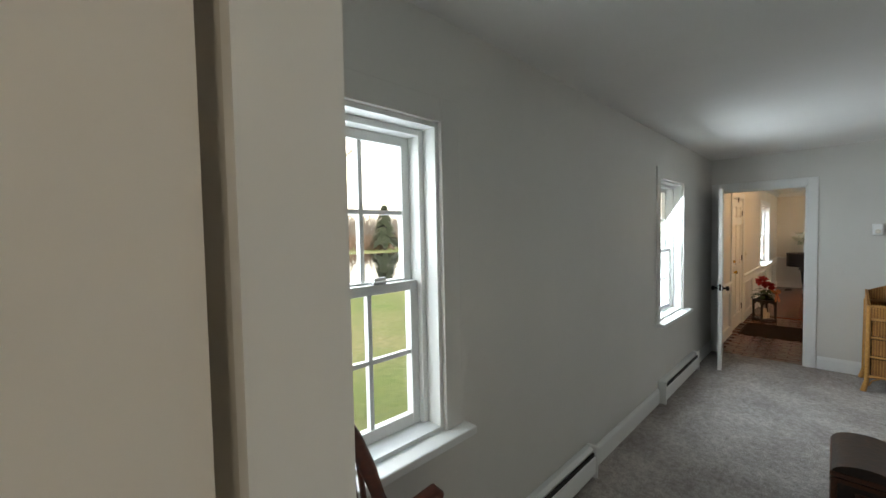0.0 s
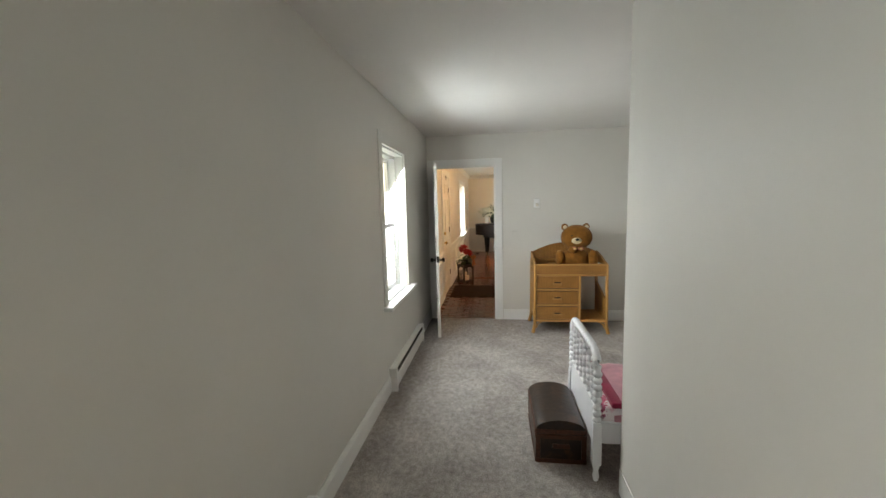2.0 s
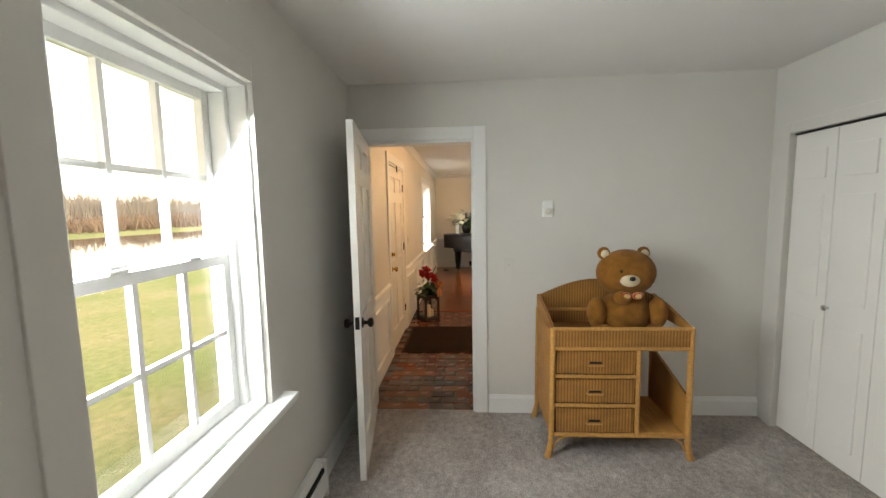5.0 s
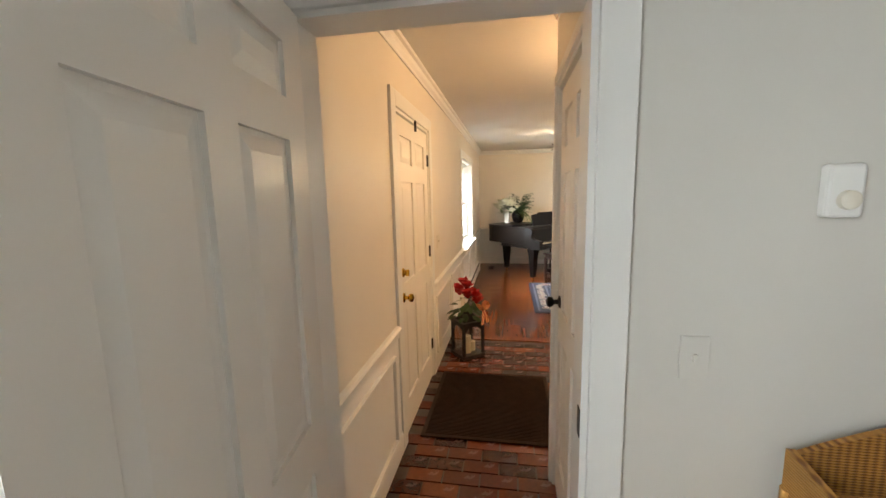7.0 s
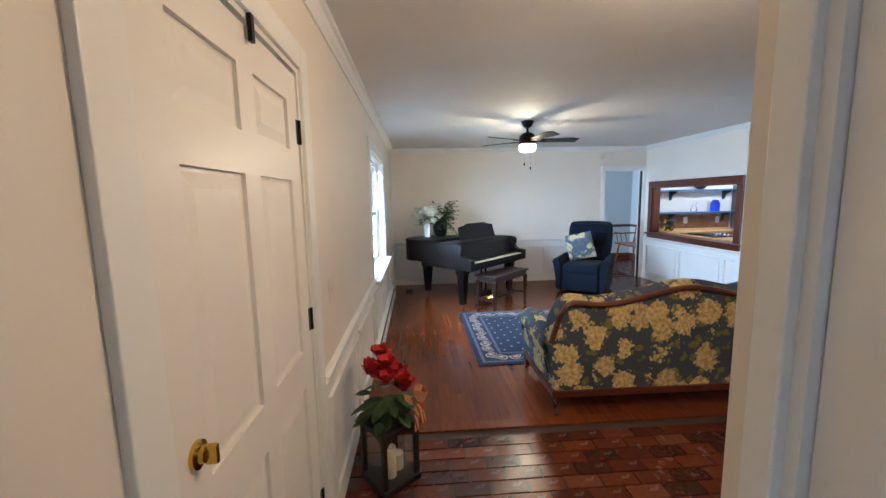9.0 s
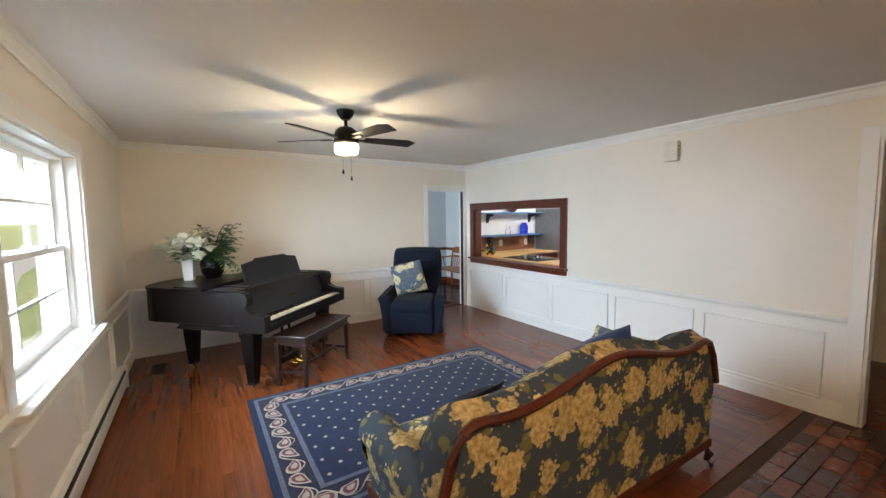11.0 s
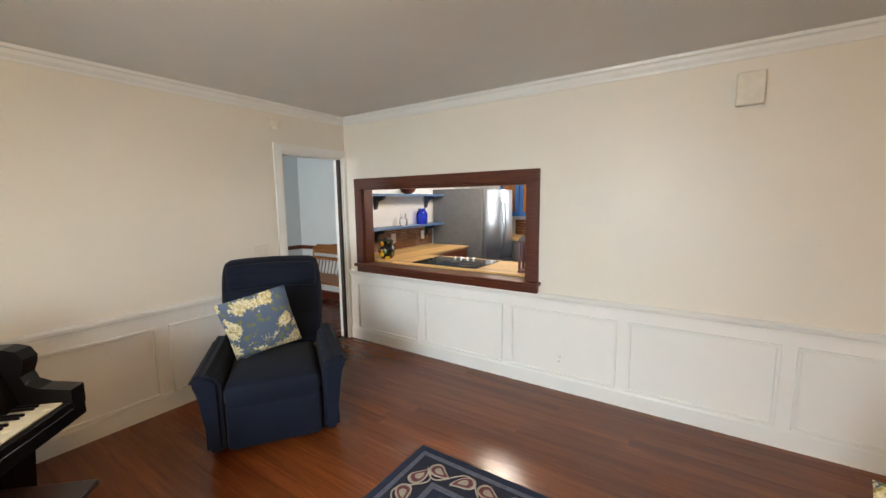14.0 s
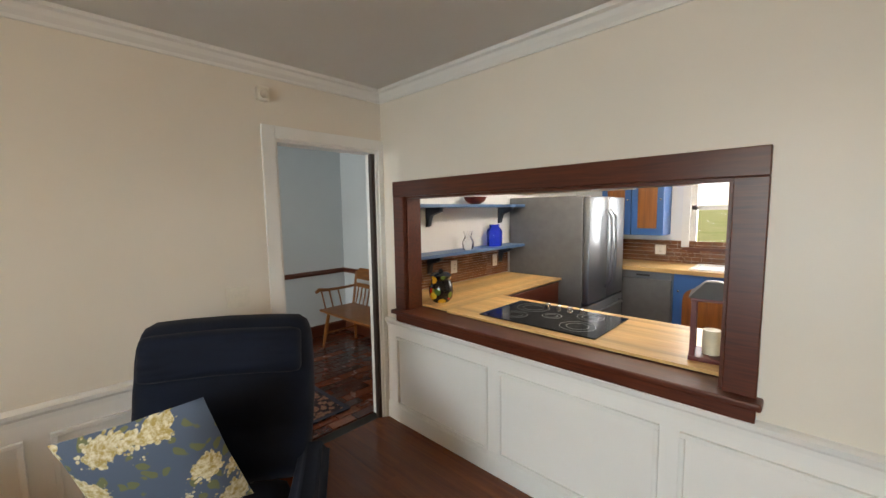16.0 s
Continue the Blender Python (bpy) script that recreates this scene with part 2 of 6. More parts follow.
def cushion(bm, at, size, puff=0.5, n=10, m=None):
    """A soft pad: thick in the middle, thin at the seams. size x, y, thickness z."""
    top, bot = {}, {}
    sx, sy, sz = size
    for i in range(n + 1):
        for j in range(n + 1):
            u, v = 2 * i / n - 1, 2 * j / n - 1
            h = ((1 - abs(u) ** 2.6) * (1 - abs(v) ** 2.6)) ** puff
            pinch = 1 - 0.07 * (1 - abs(u * v)) * (abs(u) ** 4 + abs(v) ** 4) * 0.5
            p = Vector((at[0] + u * sx / 2 * pinch, at[1] + v * sy / 2 * pinch, at[2]))
            top[i, j] = bm.verts.new(p + Vector((0, 0, h * sz / 2)))
            bot[i, j] = top[i, j] if i in (0, n) or j in (0, n) else bm.verts.new(p - Vector((0, 0, h * sz / 2)))
    for i in range(n):
        for j in range(n):
            bm.faces.new((top[i, j], top[i + 1, j], top[i + 1, j + 1], top[i, j + 1]))
            q = (bot[i, j], bot[i, j + 1], bot[i + 1, j + 1], bot[i + 1, j])
            bm.faces.new(q)
    vs = list(set(top.values()) | set(bot.values()))
    if m is not None:
        bmesh.ops.transform(bm, matrix=m, verts=vs)
    return vs


def part(name, bm, material, parent=None, label="", smooth=False, kind=""):
    bmesh.ops.recalc_face_normals(bm, faces=bm.faces)
    me = bpy.data.meshes.new(name)
    bm.to_mesh(me)
    bm.free()
    if smooth:
        for p in me.polygons:
            p.use_smooth = True
        me.set_sharp_from_angle(angle=radians(42))
    me.materials.append(material)
    ob = new(name, me)
    ob.parent = parent
    return tagged(ob, label, kind=kind)


def thing(name, m, label, category, group=""):
    ob = new(name)
    ob.empty_display_size = 0.1
    ob.matrix_world = m
    return tagged(ob, label, category, group)


def B():
    return bmesh.new()


def one(name, material, parent, *args, label="", bev=0.0, m=None, smooth=False):
    """A part that is one bevelled block."""
    bm = B()
    box(bm, *args, bev, m)
    return part(name, bm, material, parent, label, smooth)


# ---- the plan ----
NB, NL = 1.12, 1.08          # north wall: bedroom, living room
E, S = 13.53, -3.64          # living room: east and south walls
H = 2.455                    # ceilings
XP = 5.97                    # bedroom side of the partition
SB = -1.84                   # bedroom south wall
XC, YC = 6.99, 0.20          # corner of the closet block beside the hall
TH = 0.12


def wall(name, axis, lo, hi, a0, a1, material, holes=(), z1=H, z0=0.0):
    """A wall along x or y, lo to hi through its thickness, with (a, b, bottom, top) openings."""
    bm = B()
    cuts = sorted({a0, a1, *[h[0] for h in holes], *[h[1] for h in holes]})
    for p, q in zip(cuts, cuts[1:]):
        mid = (p + q) / 2
        spans, z = [], z0
        for h in sorted([h for h in holes if h[0] < mid < h[1]], key=lambda h: h[2]):
            if h[2] > z:
                spans.append((z, h[2]))
            z = h[3]
        if z < z1:
            spans.append((z, z1))
        for b, t in spans:
            if axis == "x":
                box(bm, p, q, lo, hi, b, t)
            else:
                box(bm, lo, hi, p, q, b, t)
    bmesh.ops.remove_doubles(bm, verts=bm.verts, dist=0.0005)
    return tagged(part(name, bm, material), kind="structure")


W1 = (0.33, 1.11, 0.78, 2.05)
W2 = (3.87, 4.66, 0.74, 2.07)
W3 = (10.30, 11.82, 0.78, 2.07)
FD = (7.13, 8.06, 0.0, 2.06)      # front door
D1 = (0.22, 1.02, 0.0, 2.05)      # bedroom door
D3 = (-3.60, -2.85, 0.0, 2.03)    # dining doorway
PT = (11.41, 13.28, 0.885, 1.70)   # pass-through

wall("wall_north", "x", NB, NB + 0.20, -1.6, XP + 0.06, M["wall_bed"], [W1, W2])
wall("wall_north_living", "x", NL, NB + 0.20, XP + 0.06, E + TH, M["wall_living"], [FD, W3])
wall("wall_partition_bedroom", "y", XP, XP + 0.06, -2.2, NB, M["wall_bed"], [D1])
wall("wall_partition_hall", "y", XP + 0.06, XP + TH, YC - TH, NL, M["wall_living"], [D1])
wall("wall_bedroom_south", "x", SB - TH, SB, 2.83, XP, M["wall_bed"], [(4.63, 5.82, 0.0, 2.0)])
wall("wall_closet_back", "x", SB - 0.8, SB - 0.7, 4.4, XP, M["wall_bed"])
wall("wall_stub", "x", -0.54, -0.42, 0.16, 2.83, M["wall_bed"])
wall("wall_stub_return", "y", 2.71, 2.83, -2.0, -0.54, M["wall_bed"])
wall("wall_start", "y", 0.085, 0.16, -1.6, NB, M["wall_bed"], [(-0.42, 0.29, 0.0, 2.05)])
wall("wall_start_room_west", "y", -1.6, -1.5, -1.6, NB, M["wall_bed"])
wall("wall_start_room_south", "x", -1.7, -1.6, -1.6, 0.16, M["wall_bed"])
wall("wall_closet_hall", "x", YC - TH, YC, XP + TH, XC, M["wall_living"], [(6.14, 6.90, 0.0, 2.05)])
wall("wall_closet_east", "y", XC - TH, XC, S, YC - TH, M["wall_living"])
wall("wall_south", "x", S - TH, S, XC - TH, E, M["wall_living"], [(PT[0], PT[1], 0.83, PT[3]), (7.25, 8.64, 0.0, 2.08)])
# passage beyond the south-west opening
wall("wall_passage_west", "y", XC - TH, XC, -5.6, S - TH, M["wall_living"])
wall("wall_passage_south", "x", -5.7, -5.6, XC - TH, 9.3, M["wall_living"])
wall("wall_passage_east", "y", 9.2, 9.296, -5.6, S - TH, M["wall_living"])
wall("wall_east", "y", E, E + TH, S - TH, NL, M["wall_living"], [D3])


def slab(name, x0, x1, y0, y1, z0, z1, material):
    bm = B()
    box(bm, x0, x1, y0, y1, z0, z1)
    return tagged(part(name, bm, material), kind="structure")


slab("floor_carpet", -1.6, XP + 0.02, -2.6, NB + 0.02, -0.10, 0.0, M["carpet"])
slab("ceiling_bedroom", -1.6, XP + 0.06, -2.7, NB + 0.2, H, H + 0.1, M["ceiling"])
slab("ceiling_living", XP + 0.06, E + TH, S - TH, NB + 0.2, H, H + 0.1, M["ceiling"])
slab("subfloor_brick", XP + 0.02, 8.93, S - TH, NL + 0.1, -0.10, -0.012, M["mortar"])
slab("floor_passage", XC - TH, 9.296, -5.6, S - TH, -0.10, -0.002, M["brick_rest"])
slab("ceiling_passage", XC - TH, 9.296, -5.7, S - TH, H, H + 0.1, M["ceiling"])
slab("subfloor_wood", 8.93, E + TH, S - TH, NL + 0.1, -0.10, -0.012, M["slot"])


# ---- trim ----
def run(name, profile, p, q, material, parent=None):
    """A moulding: (out, z) profile run from p to q; the room lies to the left of that way."""
    p, q = Vector((*p, 0)), Vector((*q, 0))
    d = (q - p).normalized()
    out = Vector((-d.y, d.x, 0))
    bm = B()
    a = [bm.verts.new(p + out * o + Vector((0, 0, z))) for o, z in profile]
    b = [bm.verts.new(q + out * o + Vector((0, 0, z))) for o, z in profile]
    n = len(a)
    for i in range(n):
        bm.faces.new((a[i], a[(i + 1) % n], b[(i + 1) % n], b[i]))
    bm.faces.new(list(reversed(a)))
    bm.faces.new(b)
    return tagged(part(name, bm, material, parent), kind="structure")


BASE = [(-0.004, 0), (0.016, 0), (0.016, 0.11), (0.010, 0.125), (0.006, 0.14), (-0.004, 0.14)]
RAIL = [(-0.004, 0.725), (0.012, 0.728), (0.014, 0.75), (0.026, 0.765), (0.030, 0.785), (0.018, 0.795), (-0.004, 0.80)]
CROWN = [(-0.004, H - 0.085), (0.010, H - 0.085), (0.014, H - 0.07), (0.030, H - 0.05), (0.038, H - 0.028), (0.055, H - 0.02), (0.058, H - 0.002), (-0.004, H - 0.002)]
WAIN = [(-0.004, 0.02), (0.004, 0.02), (0.004, 0.735), (-0.004, 0.735)]

run("baseboard", BASE, (XP, SB), (XP, 0.12), M["trim"])
run("baseboard", BASE, (XP, NB), (3.0, NB), M["trim"])
run("baseboard", BASE, (3.0, NB), (0.16, NB), M["trim"])
run("baseboard", BASE, (2.83, -0.42), (0.2, -0.42), M["trim"])
run("baseboard", BASE, (2.83, SB), (4.54, SB), M["trim"])
run("baseboard", BASE, (2.83, SB), (2.83, -0.42), M["trim"])

# living room: baseboard, rail, crown, white lower wall
NSEGS = (((FD[0] - 0.09, NL), (XP + TH, NL)), ((E, NL), (FD[1] + 0.09, NL)))
SEGS = NSEGS + (((8.73, S), (E, S)), ((E, D3[1] + 0.10), (E, NL)), ((XC, YC), (XC, S)))
for p, q in SEGS:
    run("baseboard", BASE, p, q, M["trim"])
    run("chair_rail", RAIL, p, q, M["trim"])
    run("wainscot", WAIN, p, q, M["wainscot"])
for p, q in (((E, NL), (XP + TH, NL)), ((XC, S), (E, S)), ((E, S), (E, NL)), ((XC, YC), (XC, S)), ((XP + TH, YC), (XC, YC)), ((XP + TH, NL), (XP + TH, YC))):
    run("crown_moulding", CROWN, p, q, M["trim"])


def panel_moulding(axis, at, a0, a1, z0=0.13, z1=0.66, out=1, w=0.022):
    """A raised picture-frame moulding on a wall face."""
    bm = B()
    t0, t1 = (at + out * 0.002, at + out * 0.023)
    lo, hi = min(t0, t1), max(t0, t1)
    for p, q, b, t in ((a0, a1, z0, z0 + w), (a0, a1, z1 - w, z1), (a0, a0 + w, z0 + w, z1 - w), (a1 - w, a1, z0 + w, z1 - w)):
        if axis == "x":
            box(bm, p, q, lo, hi, b, t, 0.004)
        else:
            box(bm, lo, hi, p, q, b, t, 0.004)
    return tagged(part("panel_moulding", bm, M["trim"]), kind="structure")


x = 13.40
while x - 0.85 > 8.73:
    panel_moulding("x", S, x - 0.85, x, out=1)
    x -= 0.925
for a, b in ((-2.60, -1.81), (-1.73, -0.92), (-0.83, -0.01), (0.08, 0.98)):
    panel_moulding("y", E, a, b, out=-1)
for a, b in ((6.16, 6.94), (8.22, 9.06), (9.15, 10.05), (10.2, 11.15), (11.3, 12.3), (12.4, 13.4)):
    panel_moulding("x", NL, a, b, out=-1)


def casing(axis, face, out, hole, w=0.09, t=0.018, material=None, foot=True):
    """Flat boards round an opening on one wall face."""
    a, b, z0, z1 = hole
    bm = B()
    lo, hi = sorted((face - out * 0.002, face + out * t))
    for p, q, u, v in ((a - w, a, z0, z1 + w), (b, b + w, z0, z1 + w), (a, b, z1, z1 + w)):
        if axis == "x":
            box(bm, p, q, lo, hi, u, v, 0.003)
        else:
            box(bm, lo, hi, p, q, u, v, 0.003)
    return tagged(part("door_casing", bm, material or M["trim"]), kind="structure")


def jamb(axis, lo, hi, hole, t=0.018, material=None):
    a, b, z0, z1 = hole
    bm = B()
    lo, hi = lo - 0.003, hi + 0.003
    for p, q, u, v in ((a - 0.002, a + t, z0, z1), (b - t, b + 0.002, z0, z1), (a + t, b - t, z1 - t, z1 + 0.002)):
        if axis == "x":
            box(bm, p, q, lo, hi, u, v)
        else:
            box(bm, lo, hi, p, q, u, v)
    return tagged(part("door_jamb", bm, material or M["trim"]), kind="structure")


casing("y", XP, -1, D1)
casing("y", XP + TH, 1, (D1[0] + 0.0, D1[1] - 0.01, 0, D1[3]), 0.05)
jamb("y", XP, XP + TH, D1)
casing("x", S, 1, (7.25, 8.64, 0.0, 2.08))
jamb("x", S - TH, S, (7.25, 8.64, 0.0, 2.08))
casing("y", E, -1, D3, 0.075)
jamb("y", E, E + TH, D3)
casing("x", NL, -1, FD)
jamb("x", NL, NB + 0.2, FD)
casing("x", YC, 1, (6.14, 6.90, 0, 2.05), 0.045)
jamb("x", YC - TH, YC, (6.14, 6.90, 0, 2.05))
casing("x", SB, 1, (4.63, 5.82, 0, 2.0), 0.07, 0.012, M["wall_bed"])
jamb("y", 0.085, 0.16, (-0.42, 0.29, 0, 2.05))


# ---- windows ----
def window(name, hole, face, depth=0.2, casing_w=0.085, casing_mat="wall_bed"):
    """A double-hung window with three by two panes to a sash, set in the north wall."""
    x0, x1, z0, z1 = hole
    win = tagged(new(name), kind="structure")
    yo = face + 0.112
    bm = B()
    t = 0.03
    for a in ((x0 - 0.002, x0 + t, face + 0.01, face + depth, z0, z1), (x1 - t, x1 + 0.002, face + 0.01, face + depth, z0, z1), (x0 + t, x1 - t, face + 0.01, face + depth, z1 - t, z1 + 0.002), (x0 + t, x1 - t, face + 0.01, face + depth, z0 - 0.002, z0 + 0.02)):
        box(bm, *a)
    # stepped stop inside the frame
    for a in ((x0 + t, x0 + t + 0.025, yo - 0.03, yo + 0.08, z0 + 0.02, z1 - t), (x1 - t - 0.025, x1 - t, yo - 0.03, yo + 0.08, z0 + 0.02, z1 - t), (x0 + t + 0.025, x1 - t - 0.025, yo - 0.03, yo + 0.08, z1 - t - 0.025, z1 - t)):
        box(bm, *a, 0.003)
    part("window_frame", bm, M["trim"], win)
    bm = B()
    for a in ((x0 - casing_w, x0 + 0.012, z0, z1 + casing_w), (x1 - 0.012, x1 + casing_w, z0, z1 + casing_w), (x0 + 0.012, x1 - 0.012, z1 - 0.012, z1 + casing_w)):
        box(bm, a[0], a[1], face - 0.010, face + 0.012, a[2], a[3], 0.003)
    part("casing", bm, M[casing_mat], win)
    bm = B()
    box(bm, x0 - casing_w - 0.02, x1 + casing_w + 0.02, face - 0.075, face + 0.09, z0 - 0.03, z0 + 0.004, 0.006)
    part("window_sill", bm, M["trim"], win)
    a0, a1 = x0 + t + 0.025, x1 - t - 0.025
    zm = z0 + (z1 - z0) * 0.475
    for nm, lo, hi, y in (("lower_sash", z0 + 0.02, zm + 0.02, yo - 0.005), ("upper_sash", zm - 0.02, z1 - t - 0.025, yo + 0.035)):
        s = 0.038
        bm = B()
        for p, q, u, v in ((a0, a0 + s, lo, hi), (a1 - s, a1, lo, hi), (a0 + s, a1 - s, lo, lo + s + 0.01), (a0 + s, a1 - s, hi - s, hi)):
            box(bm, p, q, y, y + 0.034, u, v, 0.003)
        sash = part(nm, bm, M["trim"], win)
        gx0, gx1, gz0, gz1 = a0 + s, a1 - s, lo + s + 0.01, hi - s
        for k in (1, 2):
            xm = gx0 + (gx1 - gx0) * k / 3
            one("muntin", M["trim"], sash, xm - 0.009, xm + 0.009, y + 0.006, y + 0.03, gz0, gz1)
        zc = (gz0 + gz1) / 2
        one("muntin", M["trim"], sash, gx0, gx1, y + 0.008, y + 0.028, zc - 0.009, zc + 0.009)
        for k in range(3):
            for r in range(2):
                w, h = (gx1 - gx0) / 3, (gz1 - gz0) / 2
                pane = one("pane", M["glass"], sash, gx0 + k * w, gx0 + (k + 1) * w, y + 0.016, y + 0.020, gz0 + r * h, gz0 + (r + 1) * h)
                pane.visible_shadow = False
        if nm == "lower_sash":
            for xl in (a0 + (a1 - a0) * 0.28, a0 + (a1 - a0) * 0.72):
                bm = B()
                box(bm, xl - 0.03, xl + 0.03, y - 0.002, y + 0.03, hi, hi + 0.012, 0.004)
                tube(bm, [(xl - 0.02, y + 0.012, hi + 0.018), (xl + 0.028, y + 0.006, hi + 0.02)], 0.007)
                part("sash_lock", bm, M["trim"], sash)
    return win


window("window_1", W1, NB)
window("window_2", W2, NB)
window("window_3", W3, NL, 0.24, casing_mat="trim")


# ---- doors ----
def door_leaf(name, m, w, h, label, knob=None, knob_side=1, hinge_side=0, both=True, deadbolt=False, th=0.036, rows=None, knob_z=0.92):
    """A six-panel door; local x runs from the hinge, y through the thickness."""
    d = thing(name, m, label, "door")
    st, mid = 0.11, 0.10
    rows = rows or [(0.22, 0.86), (1.00, 1.64), (1.75, h - 0.11)]
    bm = B()
    for a, b in ((0, st), (w / 2 - mid / 2, w / 2 + mid / 2), (w - st, w)):
        box(bm, a, b, -th / 2, th / 2, 0.008, h)
    zs = [0.008] + [z for r in rows for z in r] + [h]
    for lo, hi in zip(zs[::2], zs[1::2]):
        for a, b in ((st, w / 2 - mid / 2), (w / 2 + mid / 2, w - st)):
            box(bm, a, b, -th / 2, th / 2, lo, hi)
    part("frame", bm, M["door"], d)
    for lo, hi in rows:
        for a, b in ((st, w / 2 - mid / 2), (w / 2 + mid / 2, w - st)):
            bm = B()
            box(bm, a, b, -th / 2 + 0.012, th / 2 - 0.012, lo, hi)
            # sloped field
            for s in (-1, 1):
                y0, y1 = s * (th / 2 - 0.012), s * (th / 2 - 0.003)
                o = [(a + 0.012, lo + 0.012), (b - 0.012, lo + 0.012), (b - 0.012, hi - 0.012), (a + 0.012, hi - 0.012)]
                i = [(a + 0.045, lo + 0.045), (b - 0.045, lo + 0.045), (b - 0.045, hi - 0.045), (a + 0.045, hi - 0.045)]
                vo = [bm.verts.new((p, y0, z)) for p, z in o]
                vi = [bm.verts.new((p, y1, z)) for p, z in i]
                for k in range(4):
                    bm.faces.new((vo[k], vo[(k + 1) % 4], vi[(k + 1) % 4], vi[k]))
                bm.faces.new(vi)
            part("panel", bm, M["door"], d)
    if knob:
        for s in ((-1, 1) if both else (-1,)):
            bm = B()
            lathe(bm, [(0.030, 0), (0.030, 0.006), (0.012, 0.012), (0.011, 0.03), (0.022, 0.036), (0.028, 0.048), (0.024, 0.06), (0.010, 0.066)], seg=18, m=pose(w - 0.065, s * th / 2, knob_z, 90 if s < 0 else -90))
            part("knob", bm, M[knob], d, smooth=True)
            if deadbolt:
                bm = B()
                lathe(bm, [(0.028, 0), (0.028, 0.008), (0.018, 0.012), (0.016, 0.02)], seg=18, m=pose(w - 0.065, s * th / 2, 1.08, 90 if s < 0 else -90))
                box(bm, w - 0.071, w - 0.059, s * (th / 2 + 0.03) - 0.012, s * (th / 2 + 0.03) + 0.012, 1.06, 1.10, 0.003)
                part("deadbolt", bm, M[knob], d, smooth=True)
        one("latch", M[knob], d, w - 0.002, w + 0.002, -0.012, 0.012, knob_z - 0.02, knob_z + 0.05)
    for z in (0.25, 1.05, h - 0.25):
        bm = B()
        lathe(bm, [(0.007, 0), (0.007, 0.09)], (-0.006, -th / 2 - 0.004, z), 8)
        box(bm, -0.004, 0.02, -th / 2 - 0.0015, -th / 2 + 0.001, z, z + 0.09)
        part("hinge", bm, M["black_metal"], d)
    return d


door_leaf("bedroom_door", pose(XP - 0.02, 1.00, 0.0, 0, 0, 180 + 8.5), 0.79, 2.03, "white six-panel bedroom door standing open with dark knobs", "black_metal", rows=[(0.22, 0.80), (0.94, 1.70), (1.80, 1.93)])
door_leaf("landing_door", pose(0.068, 0.315, 0.0, 0, 0, 180), 0.70, 2.03, "white six-panel door folded back against the landing wall", "black_metal")
door_leaf("front_door", pose(FD[1] - 0.02, NL + 0.022, 0.0, 0, 0, 180) @ Matrix.Diagonal((1, -1, 1, 1)), 0.885, 2.03, "white six-panel entry door, closed, with brass knob and deadbolt", "brass", deadbolt=True)
door_leaf("closet_door", pose(6.16, YC - 0.03, 0.0) @ Matrix.Diagonal((1, -1, 1, 1)), 0.72, 2.02, "white six-panel hall closet door, closed, with dark knob", "black_metal", knob_z=1.03)

bm = B()
box(bm, XP + 0.002, XP + 0.034, D1[0] + 0.017, D1[0] + 0.0205, 0.88, 0.96)
tagged(part("strike_plate", bm, M["black_metal"]), kind="structure")


# ---- more materials ----
def floral(name, base, c1, c2, leaf, scale=5.0):
    """Woven cloth with clusters of pale blossoms."""
    m = Mat(name, 0.85, 0, 0.2)
    warp = m.node("ShaderNodeTexNoise", Scale=7.0, Detail=3.0)
    m.link(m.co, warp.inputs["Vector"])
    add = m.node("ShaderNodeVectorMath")
    add.operation = "MULTIPLY_ADD"
    m.link(warp.outputs["Color"], add.inputs[0])
    add.inputs[1].default_value = (0.14, 0.14, 0.14)
    m.link(m.co, add.inputs[2])
    v = m.node("ShaderNodeTexVoronoi", Scale=scale)
    m.link(add.outputs[0], v.inputs["Vector"])
    petal = m.node("ShaderNodeTexVoronoi", Scale=scale * 7.5)
    m.link(m.co, petal.inputs["Vector"])
    sub = m.node("ShaderNodeMath")
    sub.operation = "MULTIPLY_ADD"
    m.link(petal.outputs["Distance"], sub.inputs[0])
    sub.inputs[1].default_value = 0.30
    m.link(v.outputs["Distance"], sub.inputs[2])
    mask = m.ramp(sub.outputs[0], [(0.60, (1, 1, 1, 1)), (0.645, (0, 0, 0, 1))])
    v2 = m.node("ShaderNodeTexVoronoi", Scale=scale * 2.3)
    m.link(add.outputs[0], v2.inputs["Vector"])
    lmask = m.ramp(v2.outputs["Distance"], [(0.30, (1, 1, 1, 1)), (0.36, (0, 0, 0, 1))])
    tone = m.ramp(m.noise(scale * 7.0, 4, 0.65), [(0.38, hexc(c2)), (0.62, hexc(c1))])
    tone = m.mix(tone, m.ramp(v.outputs["Color"], [(0.2, (0.72, 0.74, 0.8, 1)), (0.8, (1.1, 1.08, 1, 1))]), 0.6, "MULTIPLY")
    ground = m.mix(hexc(base), hexc(leaf), lmask)
    m.color(m.mix(ground, tone, mask))
    m.bump(m.noise(420, 2), 0.25, 0.003)
    return m.m


def cloth(name, col, rough=0.85, fold=6.0, sheen=0.3):
    m = Mat(name, rough, 0, 0.2)
    c = hexc(col)
    m.color(m.mix(m.ramp(m.noise(fold, 5), [(0.3, tuple(v * 0.7 for v in c[:3]) + (1,)), (0.7, tuple(min(1, v * 1.15) for v in c[:3]) + (1,))]), m.ramp(m.noise(300, 2), [(0.3, (0.8, 0.8, 0.8, 1)), (0.7, (1.1, 1.1, 1.1, 1))]), 0.7, "MULTIPLY"))
    m.b.inputs["Sheen Weight"].default_value = sheen
    m.bump(m.noise(260, 2), 0.25, 0.003)
    return m.m


